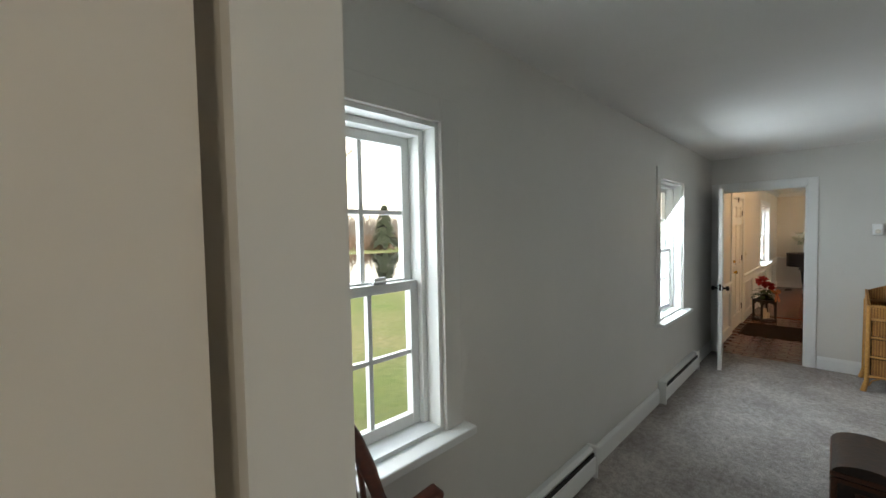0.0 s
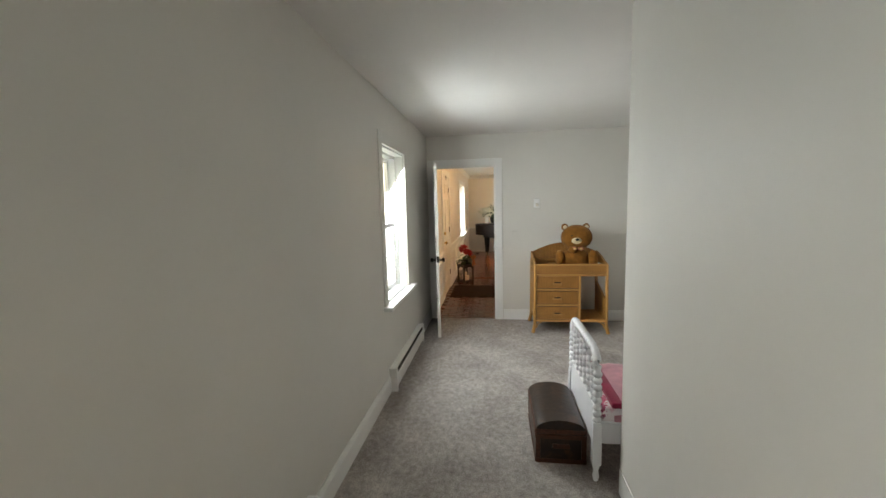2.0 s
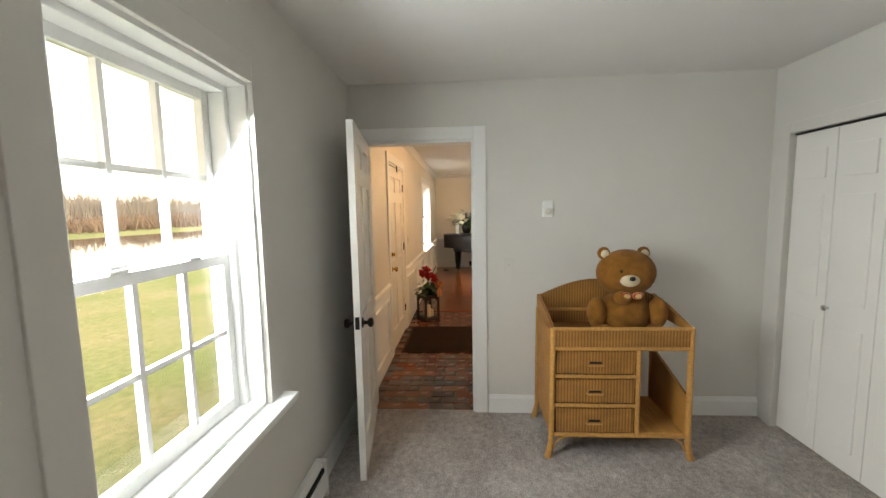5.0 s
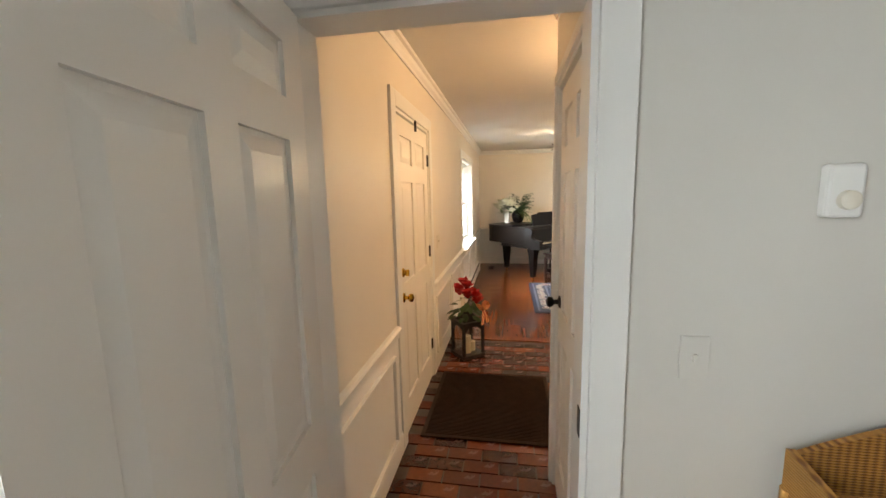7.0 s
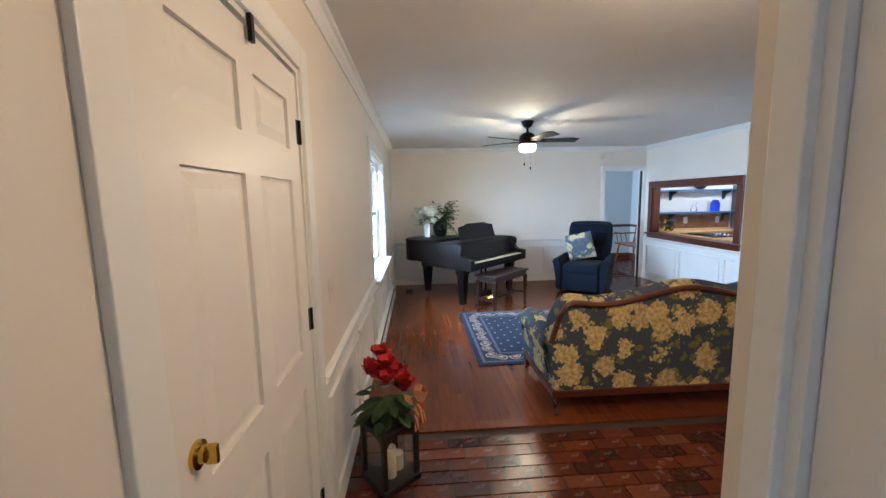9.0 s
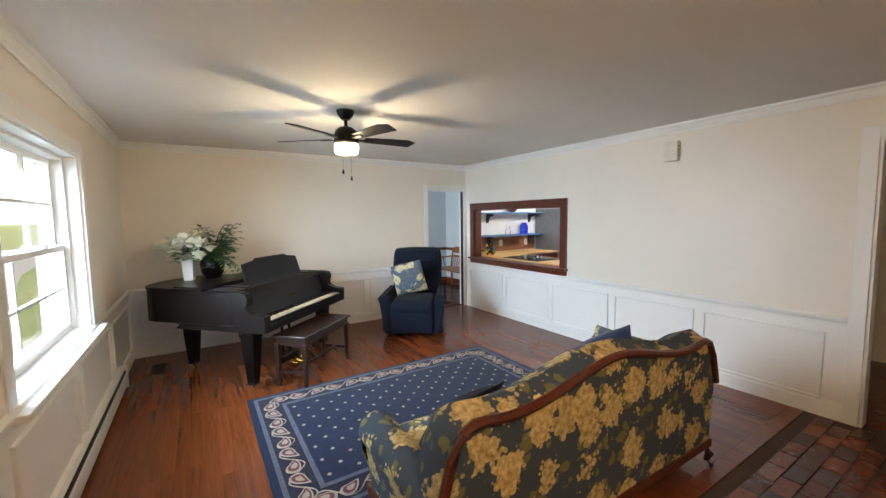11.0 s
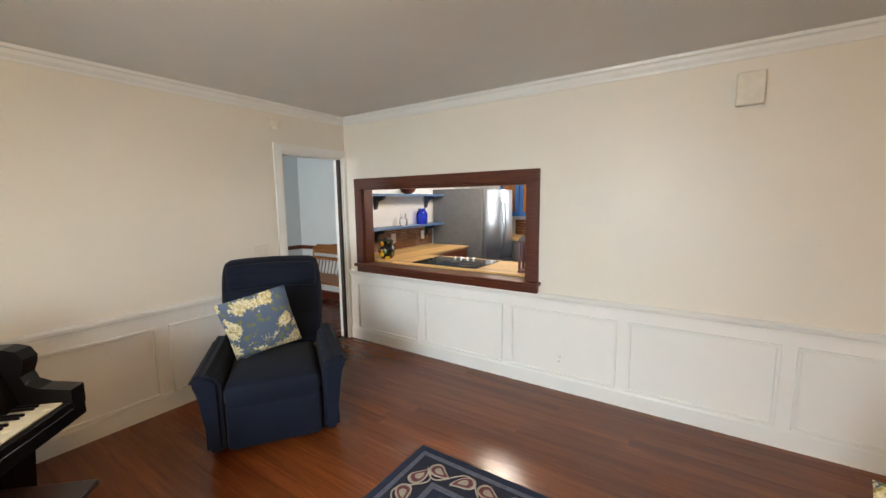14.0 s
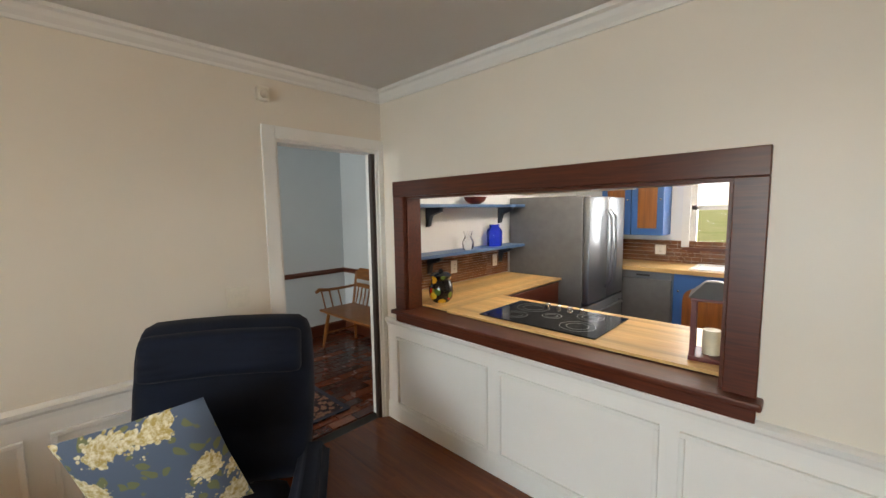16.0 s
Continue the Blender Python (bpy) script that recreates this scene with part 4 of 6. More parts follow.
def rug():
    r = thing("area_rug", pose(10.77, -1.175, 0), "navy area rug with cream paisley border and dotted field", "rug")
    hx, hy = 0.86, 1.275
    one("field", M["rug_navy"], r, -hx, hx, -hy, hy, 0.0, 0.010, bev=0.003)
    for name, o, w, mat, z in (("border_ground", 0.055, 0.21, "rug_band", 0.0125), ("outer_guard", 0.05, 0.028, "rug_grey", 0.0145), ("inner_guard", 0.245, 0.030, "rug_grey", 0.0145)):
        bm = B()
        x1, y1 = hx - o, hy - o
        for a in ((-x1, x1, y1 - w, y1), (-x1, x1, -y1, -y1 + w), (-x1, -x1 + w, -y1 + w, y1 - w), (x1 - w, x1, -y1 + w, y1 - w)):
            box(bm, *a, 0.009, z)
        part(name, bm, M[mat], r)
    # paisley drops and the winding vine between them
    def drop(name, ln, z, mat):
        pts = []
        for k in range(18):
            f = 2 * math.pi * k / 18
            xx = ln * 0.55 * math.cos(f)
            yy = 0.30 * ln * (1 - 0.6 * math.cos(f)) * math.sin(f) + 0.16 * ln * max(0, math.cos(f)) ** 2
            pts.append((xx, yy))
        bm = B()
        prism(bm, pts, 0.010, z)
        bmesh.ops.recalc_face_normals(bm, faces=bm.faces)
        me = bpy.data.meshes.new(name)
        bm.to_mesh(me)
        bm.free()
        me.materials.append(M[mat])
        return me

    shapes = [drop("paisley", 0.135, 0.0150, "rug_cream"), drop("paisley_inner", 0.104, 0.0168, "rug_rose"), drop("paisley_core", 0.058, 0.0186, "rug_cream")]
    vine = B()
    o = 0.16
    x1, y1 = hx - o, hy - o
    for p, q in (((-x1, -y1), (x1, -y1)), ((x1, -y1), (x1, y1)), ((x1, y1), (-x1, y1)), ((-x1, y1), (-x1, -y1))):
        p, q = Vector(p), Vector(q)
        d = (q - p).normalized()
        side = Vector((-d.y, d.x))
        L = (q - p).length
        cnt = round(L / 0.155)
        ang = math.atan2(d.y, d.x)
        for k in range(cnt):
            c = p + d * (L * (k + 0.5) / cnt)
            flip = 0.45 if k % 2 else math.pi - 0.45
            top = None
            for me in shapes:
                ob = new(me.name, me)
                ob.parent = top or r
                if top is None:
                    ob.location, ob.rotation_euler = (c.x, c.y, 0), (0, 0, ang + flip)
                    top = ob
        pts = [tuple(p + d * (L * j / (cnt * 8)) + side * 0.062 * math.sin(math.pi * j / 8)) + (0.0125,) for j in range(cnt * 8 + 1)]
        tube(vine, pts, 0.0045, 4)
    part("vine", vine, M["rug_cream"], r)
    bm = B()
    sx, sy = 0.085, 0.095
    for i in range(-7, 8):
        for j in range(-12, 13):
            if (i + j) % 2:
                continue
            x, y = i * sx, j * sy
            if abs(x) > hx - 0.31 or abs(y) > hy - 0.31:
                continue
            for a in range(4):
                dx, dy = math.cos(a * 1.571) * 0.0075, math.sin(a * 1.571) * 0.0075
                box(bm, x + dx - 0.005, x + dx + 0.005, y + dy - 0.005, y + dy + 0.005, 0.009, 0.0125)
    part("dots", bm, M["rug_cream"], r, kind="stuff")


rug()


def ceiling_fan():
    f = thing("ceiling_fan", pose(11.14, -0.70, H), "dark bronze ceiling fan with five blades and a lit glass bowl", "ceiling fan")
    bm = B()
    lathe(bm, [(0.005, -0.075), (0.03, -0.075), (0.055, -0.05), (0.07, -0.02), (0.073, 0.0)], seg=24)
    part("canopy", bm, M["black_metal"], f, smooth=True)
    bm = B()
    lathe(bm, [(0.014, -0.14), (0.014, -0.07)], seg=12)
    part("downrod", bm, M["black_metal"], f)
    bm = B()
    lathe(bm, [(0.085, -0.27), (0.10, -0.255), (0.10, -0.20), (0.085, -0.16), (0.05, -0.135), (0.02, -0.125)], seg=28)
    part("motor_housing", bm, M["black_metal"], f, smooth=True)
    bm = B()
    lathe(bm, [(0.02, -0.352), (0.07, -0.350), (0.090, -0.342), (0.098, -0.322), (0.098, -0.275), (0.092, -0.27)], seg=28)
    bowl = part("light_bowl", bm, M["lamp_glow"], f, "glowing frosted glass bowl", smooth=True)
    bowl.visible_shadow = False
    for k in range(5):
        m = pose(0, 0, -0.225, 0, 0, -95 + 72 * k) @ pose(0, 0, 0, -12)
        bm = B()
        out = [(0.15, -0.045), (0.52, -0.068), (0.60, -0.03), (0.575, 0.068), (0.15, 0.045)]
        prism(bm, out, -0.004, 0.004, "z", m)
        bl = part("blade", bm, M["black_piano"], f)
        bm = B()
        box(bm, 0.08, 0.22, -0.018, 0.018, -0.012, -0.005, 0.002, m)
        part("blade_iron", bm, M["black_metal"], bl)
    for x, y, l in ((-0.05, 0.05, 0.16), (0.04, -0.05, 0.20)):
        bm = B()
        tube(bm, [(x, y, -0.33), (x, y, -0.33 - l)], 0.0010, 5)
        ch = part("pull_chain", bm, M["black_metal"], f)
        bm = B()
        lathe(bm, [(0.006, 0), (0.009, 0.01), (0.008, 0.03), (0.004, 0.036)], (x, y, -0.36 - l), 10)
        part("fob", bm, M["black_metal"], ch)


ceiling_fan()


def flush_light(x, y, label):
    f = thing("ceiling_light", pose(x, y, H), label, "ceiling light")
    bm = B()
    lathe(bm, [(0.12, -0.03), (0.13, -0.02), (0.13, 0)], seg=24)
    part("pan", bm, M["black_metal"], f, smooth=True)
    bm = B()
    lathe(bm, [(0.02, -0.10), (0.08, -0.085), (0.115, -0.05), (0.12, -0.03)], seg=24)
    part("shade", bm, M["lamp_glow"], f, smooth=True).visible_shadow = False


flush_light(7.55, -0.45, "lit frosted flush ceiling light in the entry")
# unseen fixture, added to go with the landing fill
flush_light(-0.85, -0.75, "lit frosted flush ceiling light, added unseen to fill the landing")


def rose_lantern():
    l = thing("rose_lantern", pose(8.53, 0.83, 0.0, 0, 0, 38), "black candle lantern topped with red roses and a tartan bow", "lantern")
    w = 0.125
    one("base", M["black_paint"], l, -w, w, -w, w, 0, 0.035, bev=0.006)
    for x in (-1, 1):
        for y in (-1, 1):
            one("post", M["black_paint"], l, x * 0.105 - 0.012, x * 0.105 + 0.012, y * 0.105 - 0.012, y * 0.105 + 0.012, 0.035, 0.33)
    for k in range(4):
        m = pose(0, 0, 0, 0, 0, 90 * k)
        bm = B()
        arch = [(-0.094, 0.33), (-0.094, 0.24)] + [(-0.094 * math.cos(math.pi * j / 10), 0.235 + 0.075 * math.sin(math.pi * j / 10)) for j in range(11)] + [(0.094, 0.33)]
        prism(bm, arch, 0.097, 0.109, "y", m)
        part("arch", bm, M["black_paint"], l)
        bm = B()
        box(bm, -0.094, 0.094, 0.101, 0.103, 0.036, 0.32, 0, m)
        part("pane", bm, M["glass"], l).visible_shadow = False
    one("roof", M["black_paint"], l, -w, w, -w, w, 0.33, 0.355, bev=0.006)
    bm = B()
    lathe(bm, [(0.12, 0.355), (0.05, 0.42), (0.045, 0.45)], seg=4, m=pose(0, 0, 0, 0, 0, 45))
    part("cap", bm, M["black_paint"], l)
    for x, y, h in ((-0.03, 0.02, 0.17), (0.045, -0.03, 0.11), (0.0, -0.05, 0.09)):
        bm = B()
        lathe(bm, [(0.033, 0.035), (0.034, 0.035 + h), (0.026, 0.03 + h), (0.004, 0.028 + h)], (x, y, 0), 16)
        part("candle", bm, M["candle"], l, smooth=True)
    rng = random.Random(8)
    for k, (x, y, z) in enumerate(((-0.07, 0.05, 0.63), (0.03, 0.07, 0.66), (0.10, -0.02, 0.70), (-0.02, -0.05, 0.61), (-0.10, -0.03, 0.60), (0.05, -0.04, 0.57), (-0.03, 0.02, 0.69), (0.07, 0.04, 0.61), (-0.06, -0.07, 0.54))):
        bm = B()
        bloom(bm, (x, y, z), 0.062, 16, k)
        part("rose", bm, M["petal_red"], l, smooth=True)
    bm = B()
    for k in range(60):
        a, r = rng.random() * 6.28, 0.04 + 0.08 * rng.random()
        leaf_fan(bm, (math.cos(a) * r, math.sin(a) * r, 0.38 + 0.16 * rng.random()), (math.cos(a), math.sin(a), 0.3 * rng.random() - 0.2), 0.09, 0.055)
    part("leaves", bm, M["leaf"], l)
    bm = B()
    m = pose(-0.15, -0.09, 0.47, 0, 0, -68)
    for s in (-1, 1):
        pts = [(0, 0, 0), (s * 0.03, 0.02, 0.05), (s * 0.07, 0.02, 0.07), (s * 0.075, 0, 0.03), (s * 0.03, 0, 0.0)]
        for j, (p, q) in enumerate(zip(pts, pts[1:])):
            vs = [bm.verts.new(Vector(p) + Vector((0, d, 0))) for d in (-0.022, 0.022)] + [bm.verts.new(Vector(q) + Vector((0, d, 0))) for d in (0.022, -0.022)]
            bm.faces.new(vs)
        tail = [(0, 0, 0), (s * 0.025, -0.01, -0.06), (s * 0.045, -0.015, -0.13)]
        for p, q in zip(tail, tail[1:]):
            vs = [bm.verts.new(Vector(p) + Vector((d, 0, 0))) for d in (-0.022, 0.022)] + [bm.verts.new(Vector(q) + Vector((d, 0, 0))) for d in (0.022, -0.022)]
            bm.faces.new(vs)
    bmesh.ops.transform(bm, matrix=m, verts=bm.verts)
    bow = part("bow", bm, M["tartan"], l, "red and tan tartan ribbon bow")
    sol = bow.modifiers.new("thick", "SOLIDIFY")
    sol.thickness = 0.002


rose_lantern()

mat_ob = thing("doormat", pose(7.65, 0.56, 0), "dark brown ribbed doormat on the brick floor", "doormat")
one("pad", M["mat"], mat_ob, -0.46, 0.46, -0.44, 0.44, 0.0, 0.012, bev=0.004)
bm = B()
for k in range(58):
    x = -0.43 + k * 0.015
    box(bm, x, x + 0.008, -0.41, 0.41, 0.011, 0.016)
part("ribs", bm, M["mat"], mat_ob)

v = thing("floor_register", pose(12.99, 0.80, 0.0), "dark metal floor vent register", "floor vent")
one("frame", M["black_metal"], v, -0.16, 0.16, -0.07, 0.07, 0, 0.006, bev=0.002)
for k in range(12):
    one("slat", M["black_metal"], v, -0.135 + k * 0.0235, -0.125 + k * 0.0235, -0.05, 0.05, 0.005, 0.009)


# baseboard heaters
def heater(x0, x1, face):
    h = thing("baseboard_heater", pose((x0 + x1) / 2, face, 0), "white metal baseboard heater along the wall", "heater")
    L = (x1 - x0) / 2
    bm = B()
    prism(bm, [(-0.002, 0.03), (-0.062, 0.03), (-0.066, 0.05), (-0.066, 0.14), (-0.058, 0.145), (-0.03, 0.145), (-0.002, 0.145)], -L, L, "x")
    part("cover", bm, M["trim"], h)
    bm = B()
    prism(bm, [(-0.002, 0.165), (-0.045, 0.165), (-0.052, 0.185), (-0.03, 0.20), (-0.002, 0.20)], -L, L, "x")
    part("top_cap", bm, M["trim"], h)
    # dark strip fills the air gap, its shade put into the colour
    one("slot", M["slot"], h, -L + 0.005, L - 0.005, -0.058, -0.002, 0.142, 0.168)
    for s in (-1, 1):
        one("end_cap", M["trim"], h, s * (L + 0.012) - 0.014, s * (L + 0.012) + 0.014, -0.07, -0.002, 0.0, 0.205, bev=0.004)


heater(3.86, 5.05, NB)
heater(0.75, 2.38, NB)
heater(9.9, 12.6, NL)


# plates, boxes and sensors on the walls
def wall_plate(name, m, w, h, label, category, mat="plastic", kind="switch"):
    p = thing(name, m, label, category)
    one("plate", M[mat], p, -w / 2, w / 2, -0.006, 0.004, -h / 2, h / 2, bev=0.002)
    if kind == "switch":
        for k in range(max(1, round(w / 0.06) - 0)):
            cx = (k - (max(1, round(w / 0.06)) - 1) / 2) * 0.046
            one("toggle", M[mat], p, cx - 0.005, cx + 0.005, -0.016, -0.005, -0.008, 0.012, bev=0.001)
    elif kind == "outlet":
        for z in (-0.02, 0.02):
            o = one("socket", M[mat], p, -0.016, 0.016, -0.009, -0.005, z - 0.013, z + 0.013, bev=0.002)
            for x in (-0.006, 0.006):
                one("slot", M["slot"], o, x - 0.0015, x + 0.0015, -0.0095, -0.0085, z - 0.005, z + 0.005)
    return p


wall_plate("light_switch", pose(E, -2.60, 1.12, 0, 0, -90), 0.12, 0.115, "ivory double light switch on the cream wall", "light switch")
wall_plate("power_outlet", pose(11.12, S, 0.27, 0, 0, 180), 0.07, 0.115, "white power outlet in the wainscot", "outlet", "trim", "outlet")
wall_plate("light_switch", pose(XP, -0.035, 1.13, 0, 0, -90), 0.07, 0.115, "white light switch beside the bedroom door", "light switch", "wall_bed")
wall_plate("light_switch", pose(8.42, NL, 1.13, 0, 0, 0), 0.12, 0.115, "ivory switch plate beside the entry door", "light switch")
th = thing("thermostat", pose(XP, -0.31, 1.545, 0, 0, -90), "white thermostat with a round dial on the bedroom wall", "thermostat")
one("body", M["trim"], th, -0.038, 0.038, -0.026, 0.004, -0.06, 0.06, bev=0.008)
bm = B()
lathe(bm, [(0.022, 0), (0.021, 0.012), (0.016, 0.016)], seg=20, m=pose(0.003, -0.026, -0.02, 90))
part("dial", bm, M["plastic"], th, smooth=True)
wall_plate("light_switch", pose(8.98, S, 1.12, 0, 0, 180), 0.07, 0.115, "cream light switch above the wainscot by the passage", "light switch", "wall_living")
ch = thing("door_chime", pose(10.03, S, 2.19, 0, 0, 180), "ivory plastic door chime box high on the wall", "door chime")
one("cover", M["plastic"], ch, -0.068, 0.068, -0.055, 0.004, -0.095, 0.095, bev=0.008)
for z in (-0.05, -0.02, 0.01, 0.04):
    one("slot", M["slot"], ch, 0.066, 0.0695, -0.04, -0.015, z, z + 0.012)
sn = thing("alarm_sensor", pose(E, -2.79, 2.27, 0, 0, -90), "small white alarm sensor on the wall above the doorway", "sensor")
one("body", M["plastic"], sn, -0.035, 0.035, -0.04, 0.004, -0.04, 0.04, bev=0.01)
bm = B()
ball(bm, (0.0, -0.04, -0.005), 0.022, 12)
part("lens", bm, M["plastic"], sn, smooth=True)

# front door sundries: closer hook and chain
hk = thing("door_stop_hook", pose(7.62, NL - 0.005, 2.06), "small dark metal over-door hook on the entry door", "hook")
one("strap", M["black_metal"], hk, -0.010, 0.010, -0.012, 0.0, -0.07, 0.02)


# pass-through frame
pf = thing("pass_through_frame", pose(0, 0, 0), "cherry-stained wooden frame round the kitchen pass-through", "window frame")
x0, x1, z0, z1 = PT
w = 0.10
one("head_casing", M["cherry"], pf, x0 - w, x1 + w, S - 0.004, S + 0.028, z1 - 0.005, z1 + w, bev=0.004)
for a, b in ((x0 - w, x0 + 0.005), (x1 - 0.005, x1 + w)):
    one("side_casing", M["cherry"], pf, a, b, S - 0.004, S + 0.025, z0, z1 - 0.005, bev=0.004)
for a, b in ((x0 - 0.002, x0 + 0.02), (x1 - 0.02, x1 + 0.002)):
    one("jamb", M["cherry"], pf, a, b, S - TH - 0.01, S - 0.004, z0, z1)
one("head_jamb", M["cherry"], pf, x0 + 0.02, x1 - 0.02, S - TH - 0.01, S - 0.004, z1 - 0.02, z1 + 0.002)
one("sill", M["cherry"], pf, x0 - w - 0.02, x1 + 0.10, S - TH - 0.01, S + 0.075, z0 - 0.03, z0, bev=0.008)
one("apron", M["cherry"], pf, x0 - w, x1 + w, S - 0.004, S + 0.025, z0 - 0.105, z0 - 0.03, bev=0.004)


# ---- bedroom things ----
def wicker(name, dark, light, scale=90):
    m = Mat(name, 0.55)
    w1 = m.node("ShaderNodeTexWave", Scale=scale * 2.6)
    w1.bands_direction = "Z"
    m.link(m.co, w1.inputs["Vector"])
    w2 = m.node("ShaderNodeTexWave", Scale=scale)
    w2.bands_direction = "Y"
    m.link(m.co, w2.inputs["Vector"])
    f = m.mix(w1.outputs["Color"], w2.outputs["Color"], 0.5)
    tone = m.ramp(m.noise(9, 4), [(0.3, (0.8, 0.8, 0.8, 1)), (0.7, (1.1, 1.1, 1.1, 1))])
    m.color(m.mix(m.ramp(f, [(0.2, hexc(dark)), (0.7, hexc(light))]), tone, 1.0, "MULTIPLY"))
    m.bump(f, 0.7, 0.006)
    return m.m


M["wicker"] = wicker("woven_wicker", "7a4a1e", "b9833f", 17)
M["rattan"] = wood("rattan_pole", "9c6a32", "cf9d5a", 0.4)
M["fur"] = cloth("brown_plush", "8a5a24", 0.95, 18, 0.08)
M["fur_light"] = cloth("cream_plush", "d9c7a8", 0.95, 18, 0.08)
M["bead"] = plain("black_bead", "0c0a09", 0.15)
M["bed_white"] = paint("glossy_white_bed_paint", "e8e8ea", 0.25, 0.02)
M["pink"] = cloth("pink_blanket", "d99aa6", 0.9, 7)
M["sheet"] = floral("pink_patterned_sheet", "e9dfe0", "d58aa0", "c94f74", "e6c9d0", 8.0)
M["magenta"] = cloth("magenta_trim", "9c2347", 0.85, 9)
m = Mat("old_trunk_leather", 0.38)
m.color(m.ramp(m.noise(9, 6, 0.65, None, 0.8), [(0.3, hexc("17100c")), (0.55, hexc("2b1c13")), (0.75, hexc("5a3a20"))]))
m.bump(m.noise(40, 4), 0.3, 0.005)
M["trunk"] = m.m
M["trunk_wood"] = wood("trunk_slats", "2c150c", "5d331c", 0.35)


def changing_table():
    x0, x1, y0, y1 = 5.41, 5.93, -1.07, -0.22
    t = thing("changing_table", pose((x0 + x1) / 2, (y0 + y1) / 2, 0), "wicker changing table with three drawers and an open shelf", "changing table")
    hx, hy = 0.26, 0.425
    for sx in (-1, 1):
        for sy in (-1, 1):
            bm = B()
            tube(bm, [(sx * (hx - 0.02), sy * (hy + 0.006), 0.0), (sx * (hx - 0.02), sy * (hy - 0.015), 0.10), (sx * (hx - 0.02), sy * (hy - 0.02), 0.83)], [0.022, 0.018, 0.018], 10)
            part("leg", bm, M["rattan"], t, smooth=True)
    for z in (0.15, 0.70, 0.82):
        for sx in (-1, 1):
            bm = B()
            tube(bm, [(sx * (hx - 0.02), -hy + 0.02, z), (sx * (hx - 0.02), hy - 0.02, z)], 0.014, 8)
            part("rail", bm, M["rattan"], t, smooth=True)
    for z in (0.34, 0.525):
        bm = B()
        tube(bm, [(-hx + 0.02, -0.105, z), (-hx + 0.02, hy - 0.03, z)], 0.012, 8)
        part("rail", bm, M["rattan"], t, smooth=True)
    bm = B()
    tube(bm, [(-hx + 0.02, -0.105, 0.14), (-hx + 0.02, -0.105, 0.70)], 0.014, 8)
    part("post", bm, M["rattan"], t, smooth=True)
    for z0, z1 in ((0.165, 0.32), (0.355, 0.505), (0.54, 0.685)):
        d = one("drawer", M["wicker"], t, -hx + 0.020, hx - 0.06, -0.088, hy - 0.04, z0, z1, bev=0.008)
        bm = B()
        yc, zc = 0.15, (z0 + z1) / 2
        tube(bm, [(-hx + 0.021, yc - 0.05, zc - 0.012), (-hx + 0.004, yc - 0.045, zc - 0.014), (-hx + 0.004, yc + 0.045, zc - 0.014), (-hx + 0.021, yc + 0.05, zc - 0.012)], 0.005, 6)
        part("handle", bm, M["rattan"], d)
        # dark chip paints the shade inside the hand hole
        one("handle_slot", M["slot"], d, -hx + 0.016, -hx + 0.0205, yc - 0.035, yc + 0.035, zc - 0.006, zc + 0.006)
    one("front_panel", M["wicker"], t, -hx + 0.008, -hx + 0.03, -hy + 0.03, hy - 0.03, 0.715, 0.815)
    one("end_panel", M["wicker"], t, -hx + 0.02, hx - 0.02, hy - 0.028, hy - 0.010, 0.15, 0.82)
    # dark block added to paint the shade in the gaps between drawers
    one("drawer_gap_shade", M["slot"], t, -hx + 0.034, hx - 0.05, -0.086, hy - 0.035, 0.15, 0.70)
    one("tray", M["wicker"], t, -hx + 0.03, hx - 0.03, -hy + 0.03, hy - 0.03, 0.70, 0.725)
    one("lower_shelf", M["rattan"], t, -hx + 0.03, hx - 0.03, -hy + 0.03, -0.10, 0.14, 0.165)
    one("divider", M["wicker"], t, -hx + 0.03, hx - 0.03, -0.10, -0.088, 0.15, 0.70)
    # side and back boards that rise to the wall
    for sy in (-1, 1):
        bm = B()
        y = sy * (hy - 0.02)
        prism(bm, [(-hx + 0.02, 0.80), (hx - 0.01, 0.80), (hx - 0.01, 0.93), (0.05, 0.90), (-hx + 0.03, 0.83)], y - 0.010, y + 0.010, "y")
        part("side_board", bm, M["wicker"], t)
    bm = B()
    arc = [(-hy + 0.02, 0.72)] + [(-hy + 0.02 + (2 * hy - 0.04) * k / 16, 0.92 + 0.12 * math.sin(math.pi * k / 16)) for k in range(17)] + [(hy - 0.02, 0.72)]
    prism(bm, arc, hx - 0.025, hx - 0.008, "x")
    part("backboard", bm, M["wicker"], t)
    bm = B()
    prism(bm, [(-hx + 0.03, 0.16), (hx - 0.03, 0.16), (hx - 0.03, 0.55), (-hx + 0.03, 0.40)], -hy + 0.012, -hy + 0.028, "y")
    part("lower_side_board", bm, M["wicker"], t)
    for sy in (-1, 1):
        bm = B()
        tube(bm, [(-hx + 0.02, sy * (hy - 0.03), 0.06), (-hx + 0.02, sy * (hy - 0.05), 0.11), (-hx + 0.02, sy * (hy - 0.10), 0.14)], 0.007, 6)
        part("corner_brace", bm, M["rattan"], t, smooth=True)


changing_table()


